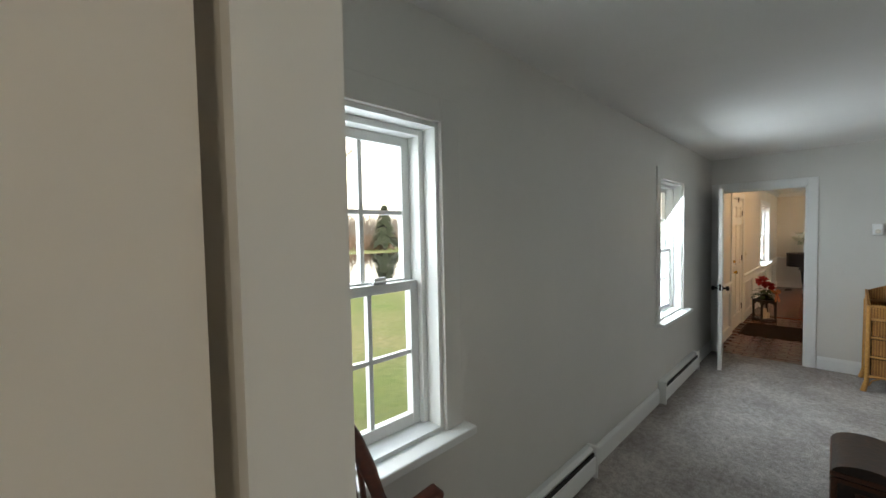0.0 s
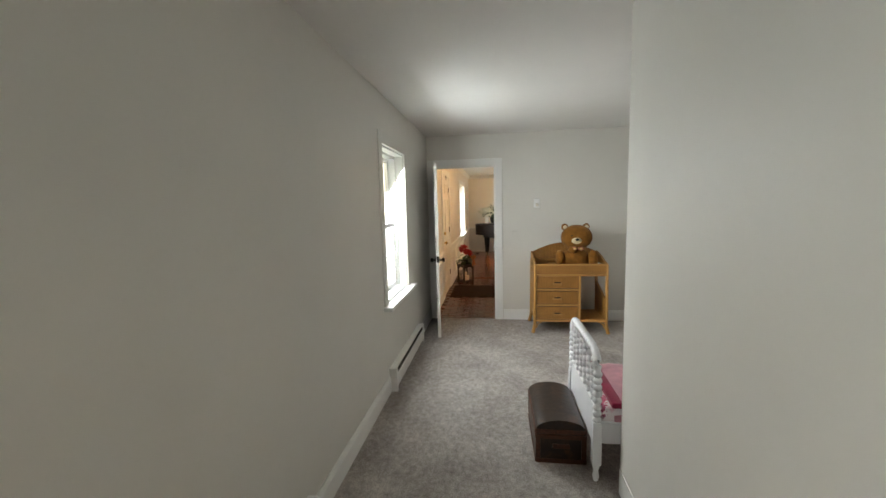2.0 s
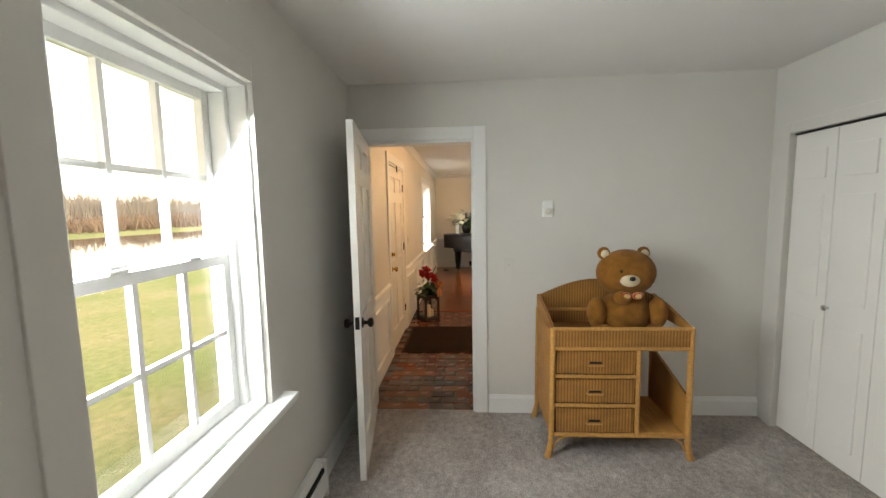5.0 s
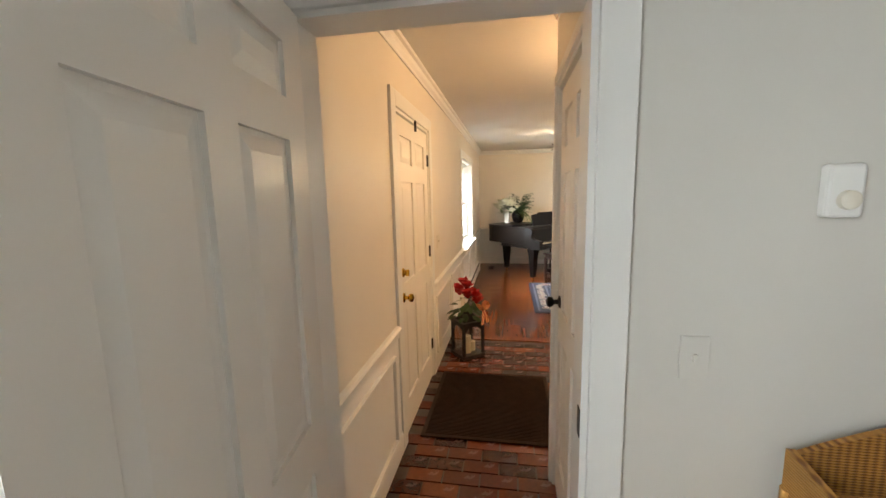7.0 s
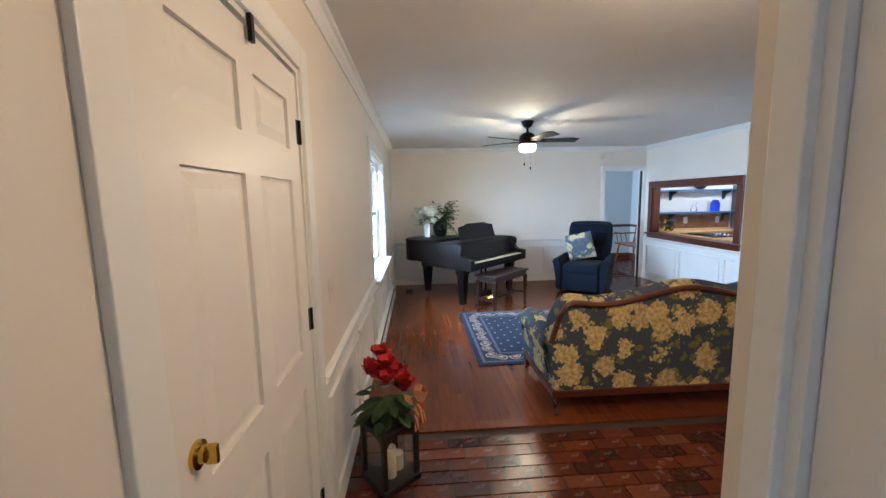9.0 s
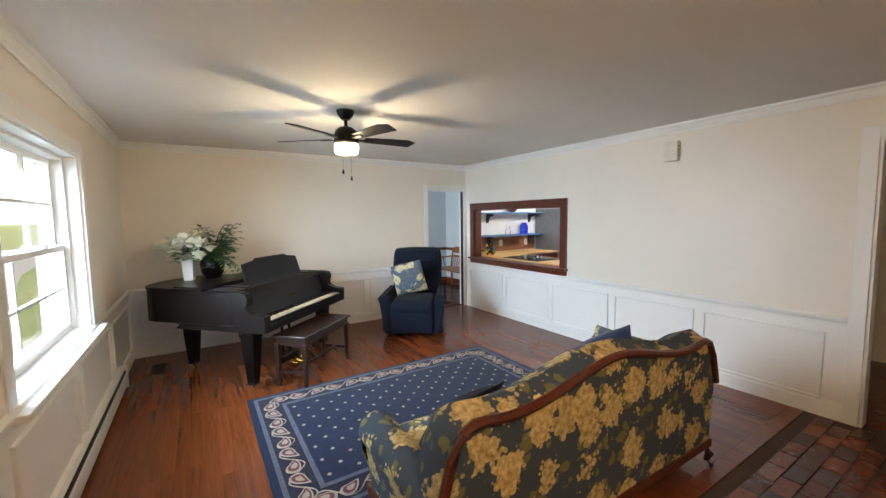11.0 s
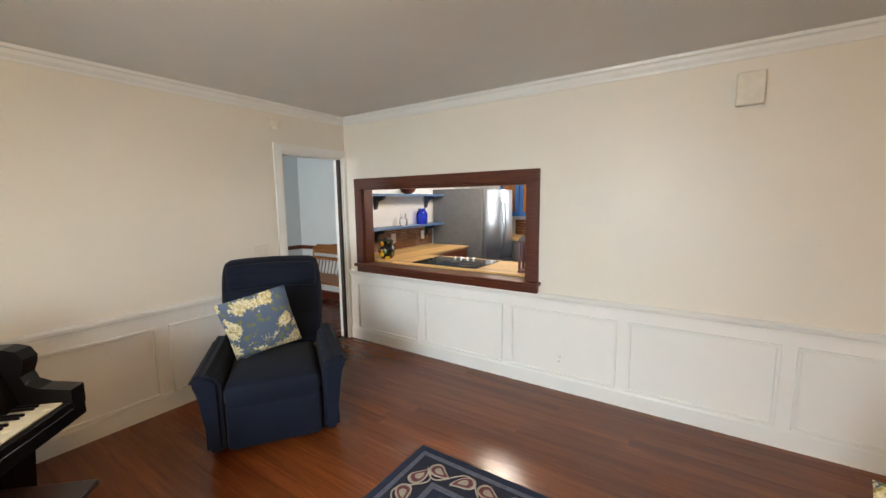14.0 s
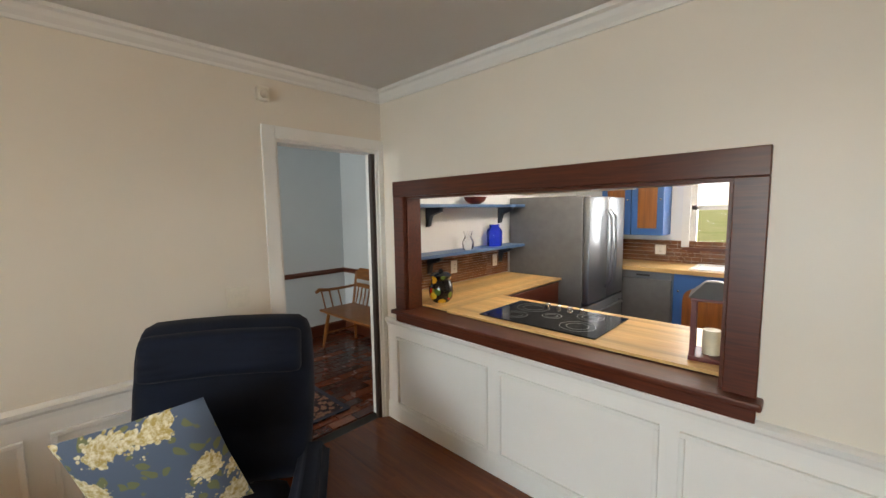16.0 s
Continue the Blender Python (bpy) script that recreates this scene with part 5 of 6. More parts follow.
def teddy_bear():
    """One plain mesh, with no parts."""
    bm = B()
    m = pose(5.66, -0.74, 0.725, 0, 0, 0)
    def add(at, r, sc, mi, seg=18):
        before = set(bm.faces)
        ball(bm, at, r, seg, sc, m)
        for f in set(bm.faces) - before:
            f.material_index = mi
            f.smooth = True
    add((0, 0, 0.13), 0.15, (0.9, 1.15, 0.95), 0)
    add((0.0, -0.01, 0.40), 0.16, (0.85, 1.16, 0.95), 0, 24)
    for s in (-1, 1):
        add((0.02, s * 0.125, 0.525), 0.042, (0.5, 1, 1), 0)
        add((-0.002, s * 0.125, 0.523), 0.026, (0.5, 1, 1), 1)
        add((-0.06, s * 0.19, 0.15), 0.068, (0.9, 0.85, 1.5), 0)
        add((-0.10, s * 0.16, 0.045), 0.06, (1.2, 0.9, 0.75), 0)
        add((-0.112, s * 0.062, 0.425), 0.013, (1, 1, 1), 2, 10)
        add((-0.13, s * 0.035, 0.275), 0.034, (0.5, 1.1, 0.7), 3, 10)
    add((-0.11, 0.05, 0.26), 0.045, (0.8, 1.2, 1.0), 0)
    add((-0.115, 0.01, 0.37), 0.055, (0.75, 1.1, 0.75), 1)
    add((-0.155, 0.01, 0.385), 0.018, (0.7, 1.1, 0.8), 2, 10)
    me = bpy.data.meshes.new("teddy_bear")
    bm.to_mesh(me)
    bm.free()
    for k in ("fur", "fur_light", "bead", "tartan"):
        me.materials.append(M[k])
    tagged(new("teddy_bear", me), "large brown plush teddy bear with bow tie on the changing table", "stuffed toy")


teddy_bear()


def spool_bed():
    b = thing("child_bed", pose(3.26, -0.32, 0), "white painted spindle child's bed with pink bedding", "bed")
    def beads(a, c, r, n):
        pts, rad = [], []
        a, c = Vector(a), Vector(c)
        for k in range(n * 4 + 1):
            pts.append(a.lerp(c, k / (n * 4)))
            rad.append(r * (0.62 + 0.38 * abs(math.sin(math.pi * k / 4))))
        return pts, rad
    for y, top in ((0.0, 0.74), (-1.38, 0.86)):
        bm = B()
        pts, rad = [], []
        for a, c, n in (((-0.34, y, 0.34), (-0.34, y, top - 0.10), 8), ):
            p, r = beads(a, c, 0.026, n)
            pts, rad = pts + p, rad + r
        for k in range(1, 6):
            f = k / 6 * math.pi / 2
            pts.append((-0.34 + 0.10 * (1 - math.cos(f)), y, top - 0.10 + 0.10 * math.sin(f)))
            rad.append(0.022)
        p, r = beads((-0.24, y, top), (0.24, y, top), 0.025, 12)
        pts, rad = pts + p, rad + r
        for k in range(1, 6):
            f = k / 6 * math.pi / 2
            pts.append((0.24 + 0.10 * math.sin(f), y, top - 0.10 * (1 - math.cos(f))))
            rad.append(0.022)
        p, r = beads((0.34, y, top - 0.10), (0.34, y, 0.34), 0.026, 8)
        tube(bm, pts + p, rad + r, 10)
        part("bow_rail", bm, M["bed_white"], b, smooth=True)
        for s in (-1, 1):
            bm = B()
            box(bm, s * 0.34 - 0.024, s * 0.34 + 0.024, y - 0.024, y + 0.024, 0.10, 0.35, 0.004)
            lathe(bm, [(0.014, 0), (0.02, 0.03), (0.013, 0.06), (0.022, 0.09), (0.02, 0.105)], (s * 0.34, y, 0), 12)
            part("leg", bm, M["bed_white"], b, smooth=True)
        for k in range(6):
            bm = B()
            x = -0.25 + 0.1 * k
            p, r = beads((x, y, 0.42), (x, y, top - 0.01), 0.016, 8)
            tube(bm, p, r, 8)
            part("spindle", bm, M["bed_white"], b, smooth=True)
        one("end_panel", M["bed_white"], b, -0.316, 0.316, y - 0.012, y + 0.012, 0.20, 0.43, bev=0.003)
    for s in (-1, 1):
        one("side_rail", M["bed_white"], b, s * 0.33 - 0.012, s * 0.33 + 0.012, -1.356, -0.024, 0.22, 0.34, bev=0.003)
    mt = thing("mattress", pose(3.26, -1.01, 0.25), "child's mattress with pink patterned sheet", "mattress")
    one("pad", M["sheet"], mt, -0.31, 0.31, -0.66, 0.66, 0.0, 0.16, bev=0.03, smooth=True)
    bl = thing("blanket", pose(3.26, -0.72, 0.412), "pink fleece blanket with magenta trim on the bed", "blanket")
    bm = B()
    n = 14
    g = {}
    for i in range(n + 1):
        for j in range(n + 1):
            u, v = i / n * 2 - 1, j / n * 2 - 1
            drop = max(0, abs(u) - 0.8) / 0.2
            z = 0.025 + 0.012 * noise.noise(Vector((u * 3, v * 3, 1))) - 0.12 * drop ** 1.5
            g[i, j] = bm.verts.new((u * (0.34 if drop == 0 else 0.335), v * 0.30, z))
    for i in range(n):
        for j in range(n):
            bm.faces.new((g[i, j], g[i + 1, j], g[i + 1, j + 1], g[i, j + 1]))
    c = part("cover", bm, M["pink"], bl, smooth=True)
    c.modifiers.new("thick", "SOLIDIFY").thickness = 0.014
    one("trim_band", M["magenta"], bl, -0.32, 0.32, 0.255, 0.315, 0.0, 0.034, bev=0.008, smooth=True)


spool_bed()


def trunk_chest():
    c = thing("dome_trunk", pose(3.30, -0.15, 0), "small antique dome-top trunk of dark leather and wood", "trunk")
    hx, hy = 0.255, 0.145
    one("body", M["trunk"], c, -hx, hx, -hy, hy, 0.0, 0.18, bev=0.006)
    dome = [(-hy, 0.182)] + [(-hy * math.cos(math.pi * k / 12), 0.205 + 0.065 * math.sin(math.pi * k / 12)) for k in range(13)] + [(hy, 0.182)]
    bm = B()
    prism(bm, dome, -hx, hx, "x")
    part("lid", bm, M["trunk"], c, smooth=True)
    for s in (-1, 1):
        for z in (0.012, 0.165, 0.198):
            one("end_slat", M["trunk_wood"], c, s * hx - 0.006, s * hx + 0.006, -hy, hy, z - 0.012, z + 0.014, bev=0.003)
        for y in (-hy + 0.012, hy - 0.012):
            one("corner_slat", M["trunk_wood"], c, s * hx - 0.007, s * hx + 0.007, y - 0.014, y + 0.014, 0.03, 0.17, bev=0.003)
        one("end_handle", M["trunk_wood"], c, s * (hx + 0.008) - 0.008, s * (hx + 0.008) + 0.008, -0.05, 0.05, 0.10, 0.125, bev=0.004)
    for y in (-hy, hy):
        for z in (0.012, 0.165, 0.198):
            one("side_slat", M["trunk_wood"], c, -hx, hx, y - 0.006, y + 0.006, z - 0.012, z + 0.012, bev=0.003)


trunk_chest()


def windsor_chair():
    c = thing("windsor_armchair", pose(0.66, 0.74, 0), "dark cherry bow-back windsor armchair beside the window", "chair")
    bm = B()
    lathe(bm, [(0.20, 0.42), (0.235, 0.43), (0.235, 0.455), (0.20, 0.46)], seg=28)
    part("seat", bm, M["cherry"], c, smooth=True)
    bm = B()
    tube(bm, [(-0.17 - 0.10 * math.sin(math.pi * k / 16), -0.20 * math.cos(math.pi * k / 16), 0.45 + 0.78 * math.sin(math.pi * k / 16) ** 0.7) for k in range(17)], 0.016, 10)
    part("bow", bm, M["cherry"], c, smooth=True)
    for k in range(7):
        y = -0.14 + 0.28 * k / 6
        bm = B()
        tube(bm, [(-0.18, y * 0.85, 0.45), (-0.265, y, 0.45 + 0.78 * (1 - (y / 0.20) ** 2) ** 0.42)], 0.006, 6)
        part("spindle", bm, M["cherry"], c)
    for s in (-1, 1):
        bm = B()
        tube(bm, [(-0.21, s * 0.18, 0.68), (-0.05, s * 0.235, 0.69), (0.15, s * 0.25, 0.68), (0.24, s * 0.245, 0.685), (0.27, s * 0.245, 0.655)], [0.014, 0.016, 0.018, 0.024, 0.018], 10)
        part("arm", bm, M["cherry"], c, smooth=True)
        bm = B()
        tube(bm, [(0.12, s * 0.20, 0.45), (0.17, s * 0.245, 0.68)], 0.011, 8)
        part("arm_post", bm, M["cherry"], c)
        for x in (-1, 1):
            bm = B()
            tube(bm, [(x * 0.13, s * 0.13, 0.43), (x * 0.18, s * 0.18, 0.22), (x * 0.22, s * 0.21, 0.0)], [0.016, 0.021, 0.013], 8)
            part("leg", bm, M["cherry"], c, smooth=True)
        bm = B()
        tube(bm, [(-0.185, s * 0.185, 0.2), (0.185, s * 0.185, 0.2)], 0.010, 8)
        part("stretcher", bm, M["cherry"], c)


windsor_chair()


def bifold():
    d = thing("bifold_closet_door", pose(0, 0, 0), "white panelled bifold closet doors, closed, with small knobs", "closet door")
    x0, x1 = 4.645, 5.805
    w = (x1 - x0) / 4
    for k in range(4):
        a, b = x0 + k * w + 0.002, x0 + (k + 1) * w - 0.002
        leaf = one("leaf", M["door"], d, a, b, SB - 0.045, SB - 0.018, 0.02, 1.986, bev=0.003)
        for lo, hi in ((0.14, 0.84), (0.98, 1.60), (1.70, 1.88)):
            bm = B()
            box(bm, a + 0.055, b - 0.055, SB - 0.019, SB - 0.009, lo, hi, 0.0035)
            part("raised_panel", bm, M["door"], leaf)
    for x in (x0 + w * 1.0 + 0.02, x0 + 3 * w - 0.02):
        bm = B()
        lathe(bm, [(0.008, 0), (0.007, 0.012), (0.016, 0.02), (0.017, 0.028), (0.008, 0.034)], seg=14, m=pose(x, SB - 0.018, 0.93, -90))
        part("knob", bm, M["chrome"], d, smooth=True)
    one("track", M["slot"], d, x0, x1, SB - 0.05, SB - 0.01, 1.988, 1.998)


bifold()


# ---- kitchen beyond the pass-through ----
KX, KY, KH = 13.66, -7.15, 2.45
KS = S - TH
wall("wall_kitchen_east", "y", KX, KX + 0.1, KY - 0.1, KS, M["kitchen_wall"])
KW = (11.35, 12.25, 1.12, 2.05)
wall("wall_kitchen_south", "x", KY - 0.12, KY, 9.4, KX, M["kitchen_wall"], [KW])
wall("wall_kitchen_west", "y", 9.3, 9.4, KY - 0.1, KS, M["kitchen_wall"])
slab("floor_kitchen", 9.3, KX + 0.1, KY - 0.1, KS, -0.1, 0.0, M["brick_rest"])
slab("ceiling_kitchen", 9.3, KX + 0.1, KY - 0.1, KS, KH, KH + 0.1, M["ceiling"])
m = Mat("brushed_steel", 0.36, 0.85)
m.color(hexc("85898e"))
m.bump(m.noise(60, 3, 0.5, m.mapped((1, 1, 12))), 0.04, 0.002)
M["steel"] = m.m
M["steel_side"] = plain("grey_fridge_side", "6b6d70", 0.42, 0.3)
M["blue_cab"] = paint("blue_cabinet_paint", "2f5f9e", 0.4, 0.05)
M["blue_shelf"] = paint("dusty_blue_shelf_paint", "45658f", 0.45, 0.05)
M["dark_blue"] = paint("dark_bracket_paint", "1d2736", 0.45, 0.05)
M["butcher"] = wood("butcher_block", "c0945a", "e6c78c", 0.35, 0, 6.0, True, 0.03)
M["burl"] = wood("burl_panel", "6b3d1a", "a8692f", 0.35, 2, 3.0)
M["tile"] = wood("mosaic_tile", "4a2f20", "96694a", 0.25, 1, 4.0, True, 0.02)
M["black_glass"] = plain("black_ceramic_glass", "0b0b0d", 0.06)
M["ring"] = plain("burner_ring_print", "6c6f74", 0.3)
M["cobalt"] = glass_mat("cobalt_glass", (0.02, 0.06, 0.75, 1))
M["red_paint"] = paint("red_lantern_paint", "5e1a18", 0.4, 0.05)
m = Mat("painted_fruit_glaze", 0.15)
v = m.node("ShaderNodeTexVoronoi", Scale=15.0)
m.link(m.co, v.inputs["Vector"])
fruit = m.ramp(v.outputs["Color"], [(0.2, hexc("b02a1a")), (0.4, hexc("d8922a")), (0.6, hexc("d9b93a")), (0.8, hexc("4e6a2c"))])
m.color(m.mix(hexc("14100e"), fruit, m.ramp(v.outputs["Distance"], [(0.40, (1, 1, 1, 1)), (0.46, (0, 0, 0, 1))])))
M["fruit"] = m.m


def kitchen():
    base = thing("base_cabinet", pose(0, 0, 0), "blue kitchen base cabinet under the pass-through counter", "cabinet")
    one("body", M["blue_cab"], base, 10.6, 12.98, KS - 0.60, KS - 0.01, 0.0, 0.864)
    base = thing("base_cabinet", pose(0, 0, 0), "wooden base cabinet with drawers along the side wall", "cabinet")
    one("body", M["cherry"], base, 13.02, KX - 0.002, -5.42, KS - 0.01, 0.0, 0.864)
    one("drawer_front", M["cherry"], base, 13.0, 13.02, -5.38, -4.55, 0.70, 0.87, bev=0.003)
    top = thing("worktop", pose(0, 0, 0), "butcher block worktop of light wood strips", "worktop")
    y = KS + 0.012
    rng = random.Random(2)
    k = 0
    while y > KS - 0.62:
        one("strip", M["butcher"], top, 10.55, 12.99 , y - 0.043, y, 0.89, 0.905)
        y -= 0.0435
    x = 12.992
    while x < KX - 0.05:
        one("strip", M["butcher"], top, x, x + 0.043, -5.43, KS - 0.015, 0.89, 0.905)
        x += 0.0435
    ck = thing("cooktop", pose(12.37, -4.05, 0.905), "black glass electric cooktop with ring marks", "cooktop")
    one("glass", M["black_glass"], ck, -0.385, 0.385, -0.27, 0.24, 0.0, 0.008, bev=0.003)
    for x, y, r in ((-0.22, 0.09, 0.10), (0.20, 0.10, 0.08), (-0.20, -0.14, 0.08), (0.20, -0.13, 0.11), (0.0, -0.02, 0.06)):
        for q in (r, r * 0.62):
            bm = B()
            tube(bm, [(x + q * math.cos(a * math.pi / 16), y + q * math.sin(a * math.pi / 16), 0.0082) for a in range(33)], 0.0014, 4)
            part("burner_ring", bm, M["ring"], ck)
    for x in (-0.1, -0.02, 0.06, 0.14):
        bm = B()
        lathe(bm, [(0.018, 0.008), (0.018, 0.026), (0.012, 0.03)], (x, -0.23, 0), 12)
        part("knob", bm, M["chrome"], ck, smooth=True)
    hd = thing("range_hood", pose(12.37, -4.05, 1.70), "off-white range hood above the cooktop", "range hood")
    bm = B()
    prism(bm, [(-0.27, 0.0), (0.22, 0.0), (0.22, 0.30), (-0.10, 0.30), (-0.27, 0.06)], -0.40, 0.40, "x")
    part("canopy", bm, M["plastic"], hd)
    one("chimney", M["plastic"], hd, -0.30, 0.30, -0.10, 0.22, 0.30, KH - 1.70)
    f = thing("refrigerator", pose(13.20, -5.92, 0), "stainless steel refrigerator with grey sides and bar handles", "refrigerator")
    one("cabinet", M["steel_side"], f, -0.40, 0.44, -0.455, 0.455, 0.02, 1.72, bev=0.01)
    for a, b, z0, z1 in ((-0.455, -0.004, 0.66, 1.71), (0.004, 0.455, 0.66, 1.71), (-0.455, 0.455, 0.06, 0.645)):
        d = one("door", M["steel"], f, -0.47, -0.405, a, b, z0, z1, bev=0.012, smooth=True)
        bm = B()
        if z1 > 1:
            yy = b - 0.05 if a < -0.1 else a + 0.05
            tube(bm, [(-0.47, yy, z0 + 0.12), (-0.52, yy, z0 + 0.2), (-0.535, yy, (z0 + z1) / 2), (-0.52, yy, z1 - 0.2), (-0.47, yy, z1 - 0.12)], 0.015, 8)
        else:
            tube(bm, [(-0.47, -0.35, 0.58), (-0.52, -0.30, 0.58), (-0.52, 0.30, 0.58), (-0.47, 0.35, 0.58)], 0.015, 8)
        part("handle", bm, M["steel"], d, smooth=True)
    # shelves on the side wall
    for z, items in ((1.62, 0), (1.20, 1)):
        s = thing("wall_shelf", pose(KX, -4.67, z), "dusty blue wooden wall shelf on scrolled brackets", "shelf", "kitchen wall shelves")
        one("board", M["blue_shelf"], s, -0.22, 0.0, -0.84, 0.84, 0.0, 0.028, bev=0.003)
        for y in (-0.62, 0.45):
            bm = B()
            prism(bm, [(0.0, -0.17), (-0.03, -0.16), (-0.045, -0.10), (-0.06, -0.07), (-0.12, -0.05), (-0.17, -0.035), (-0.18, 0.0), (0.0, 0.0)], y - 0.02, y + 0.02, "y")
            part("bracket", bm, M["dark_blue"], s)
    j = thing("blue_glass_jar", pose(13.54, -5.05, 1.228), "cobalt blue glass jar on the shelf", "jar")
    bm = B()
    lathe(bm, [(0.07, 0), (0.078, 0.01), (0.08, 0.15), (0.065, 0.18), (0.05, 0.19), (0.052, 0.22)], seg=20)
    part("body", bm, M["cobalt"], j, smooth=True)
    vz = thing("glass_vase", pose(13.53, -4.62, 1.228), "clear glass flower vase on the shelf", "vase")
    bm = B()
    lathe(bm, [(0.04, 0), (0.055, 0.03), (0.055, 0.07), (0.03, 0.12), (0.045, 0.17), (0.042, 0.17), (0.027, 0.12), (0.05, 0.07), (0.035, 0.012)], seg=20)
    part("body", bm, M["clear"], vz, smooth=True)
    bw = thing("serving_bowl", pose(13.52, -4.72, 1.648), "dark red glazed bowl on the upper shelf", "bowl")
    bm = B()
    lathe(bm, [(0.04, 0), (0.09, 0.03), (0.11, 0.07), (0.105, 0.07), (0.08, 0.035), (0.02, 0.015)], seg=24)
    part("body", bm, M["red_paint"], bw, smooth=True)
    cj = thing("cookie_jar", pose(13.22, -3.93, 0.905), "black cookie jar painted with bright fruit on the worktop", "jar")
    bm = B()
    lathe(bm, [(0.06, 0), (0.085, 0.03), (0.095, 0.08), (0.085, 0.14), (0.07, 0.17), (0.085, 0.20), (0.08, 0.205)], seg=24)
    part("body", bm, M["fruit"], cj, smooth=True)
    bm = B()
    lathe(bm, [(0.08, 0.205), (0.06, 0.22), (0.02, 0.225), (0.018, 0.24), (0.008, 0.25)], seg=20)
    part("lid", bm, M["bead"], cj, smooth=True)
    # mosaic tile splashbacks
    for axis in ("E", "S"):
        sp = tagged(new("tile_splashback"), kind="structure")
        sp.location = (0, 0, 0)
        rng = random.Random(4)
        z = 0.91
        while z < 1.185:
            a = -5.45 if axis == "E" else 11.3
            end = KS - 0.02 if axis == "E" else 13.0
            while a < end:
                L = rng.choice((0.07, 0.10, 0.15))
                if axis == "E":
                    one("tile", M["tile"], sp, KX - 0.008 - rng.random() * 0.002, KX - 0.001, a, min(end, a + L - 0.003), z, z + 0.021)
                else:
                    one("tile", M["tile"], sp, a, min(end, a + L - 0.003), KY + 0.001, KY + 0.008 + rng.random() * 0.002, z, z + 0.045)
                a += L
            z += 0.024 if axis == "E" else 0.048
    wall_plate("power_outlet", pose(KX - 0.012, -4.55, 1.06, 0, 0, -90), 0.08, 0.12, "white outlet plate on the tile splashback", "outlet", "trim", "outlet")
    wall_plate("power_outlet", pose(KX - 0.012, -5.20, 1.06, 0, 0, -90), 0.07, 0.12, "white outlet with a black plug on the splashback", "outlet", "trim", "outlet")
    wall_plate("power_outlet", pose(12.55, KY + 0.012, 1.08, 0, 0, 180), 0.12, 0.12, "white double outlet on the splashback", "outlet", "trim", "outlet")
    # far run
    y0, y1 = KY, KY + 0.62
    for a, b in ((11.70, 12.26), (11.13, 11.69), (10.56, 11.12)):
        c = thing("base_cabinet", pose((a + b) / 2, y0, 0), "blue base cabinet with an arched burl door", "cabinet", "far base cabinets")
        w = (b - a) / 2
        one("body", M["blue_cab"], c, -w, w, 0.005, 0.60, 0.0, 0.885)
        bm = B()
        arch = [(-w + 0.09, 0.12), (w - 0.09, 0.12)] + [((w - 0.09) * math.cos(math.pi * k / 12), 0.62 + 0.14 * math.sin(math.pi * k / 12)) for k in range(13)]
        prism(bm, arch, 0.598, 0.606, "y")
        d = part("door_panel", bm, M["burl"], c)
        bm = B()
        ball(bm, (w - 0.05, 0.615, 0.70), 0.014, 10)
        part("knob", bm, M["chrome"], c, smooth=True)
    dw = thing("dishwasher", pose(12.56, y0, 0), "stainless steel dishwasher under the far counter", "dishwasher")
    one("body", M["steel"], dw, -0.295, 0.295, 0.005, 0.60, 0.0, 0.885)
    one("door", M["steel_side"], dw, -0.285, 0.285, 0.60, 0.622, 0.10, 0.80, bev=0.004)
    one("control_panel", M["steel"], dw, -0.285, 0.285, 0.60, 0.625, 0.805, 0.88, bev=0.004)
    one("handle", M["slot"], dw, -0.07, 0.07, 0.622, 0.627, 0.83, 0.85)
    wt = thing("worktop", pose(0, 0, 0), "butcher block worktop along the far kitchen wall", "worktop")
    y = y0 + 0.012
    while y < y1:
        one("strip", M["butcher"], wt, 10.5, 13.2, y, y + 0.048, 0.886, 0.93)
        y += 0.0485
    sk = thing("kitchen_sink", pose(11.75, -6.82, 0.93), "white enamel kitchen sink below the window", "sink")
    bm = B()
    for a in ((-0.38, 0.38, -0.24, -0.20), (-0.38, 0.38, 0.20, 0.24), (-0.38, -0.34, -0.20, 0.20), (0.34, 0.38, -0.20, 0.20)):
        box(bm, *a, 0.0, 0.018, 0.005)
    part("rim", bm, M["trim"], sk)
    one("basin", M["trim"], sk, -0.34, 0.34, -0.20, 0.20, 0.0, 0.004)
    bm = B()
    tube(bm, [(0, -0.21, 0.018), (0, -0.21, 0.25), (0, -0.17, 0.31), (0, -0.09, 0.30), (0, -0.06, 0.24)], 0.012, 8)
    part("faucet", bm, M["chrome"], sk, smooth=True)
    for a, b in ((12.45, 12.80), (12.81, 13.16)):
        u = thing("wall_cabinet", pose((a + b) / 2, KY, 1.27), "blue wall cabinet with burl wood door panel", "cabinet", "far wall cabinets")
        w = (b - a) / 2
        one("body", M["blue_cab"], u, -w, w, 0.005, 0.33, 0.0, 0.80, bev=0.004)
        one("door_panel", M["burl"], u, -w + 0.07, w - 0.07, 0.328, 0.336, 0.08, 0.72, bev=0.003)
        bm = B()
        ball(bm, (-w + 0.035, 0.34, 0.42), 0.013, 10)
        part("knob", bm, M["chrome"], u, smooth=True)
    x0, x1, z0, z1 = KW
    w = tagged(new("window_4"), kind="structure")
    bm = B()
    for a in ((x0, x0 + 0.06, z0, z1), (x1 - 0.06, x1, z0, z1), (x0, x1, z0, z0 + 0.05), (x0, x1, z1 - 0.06, z1), (x0, x1, (z0 + z1) / 2 - 0.025, (z0 + z1) / 2 + 0.025)):
        box(bm, a[0], a[1], KY - 0.07, KY - 0.03, a[2], a[3], 0.003)
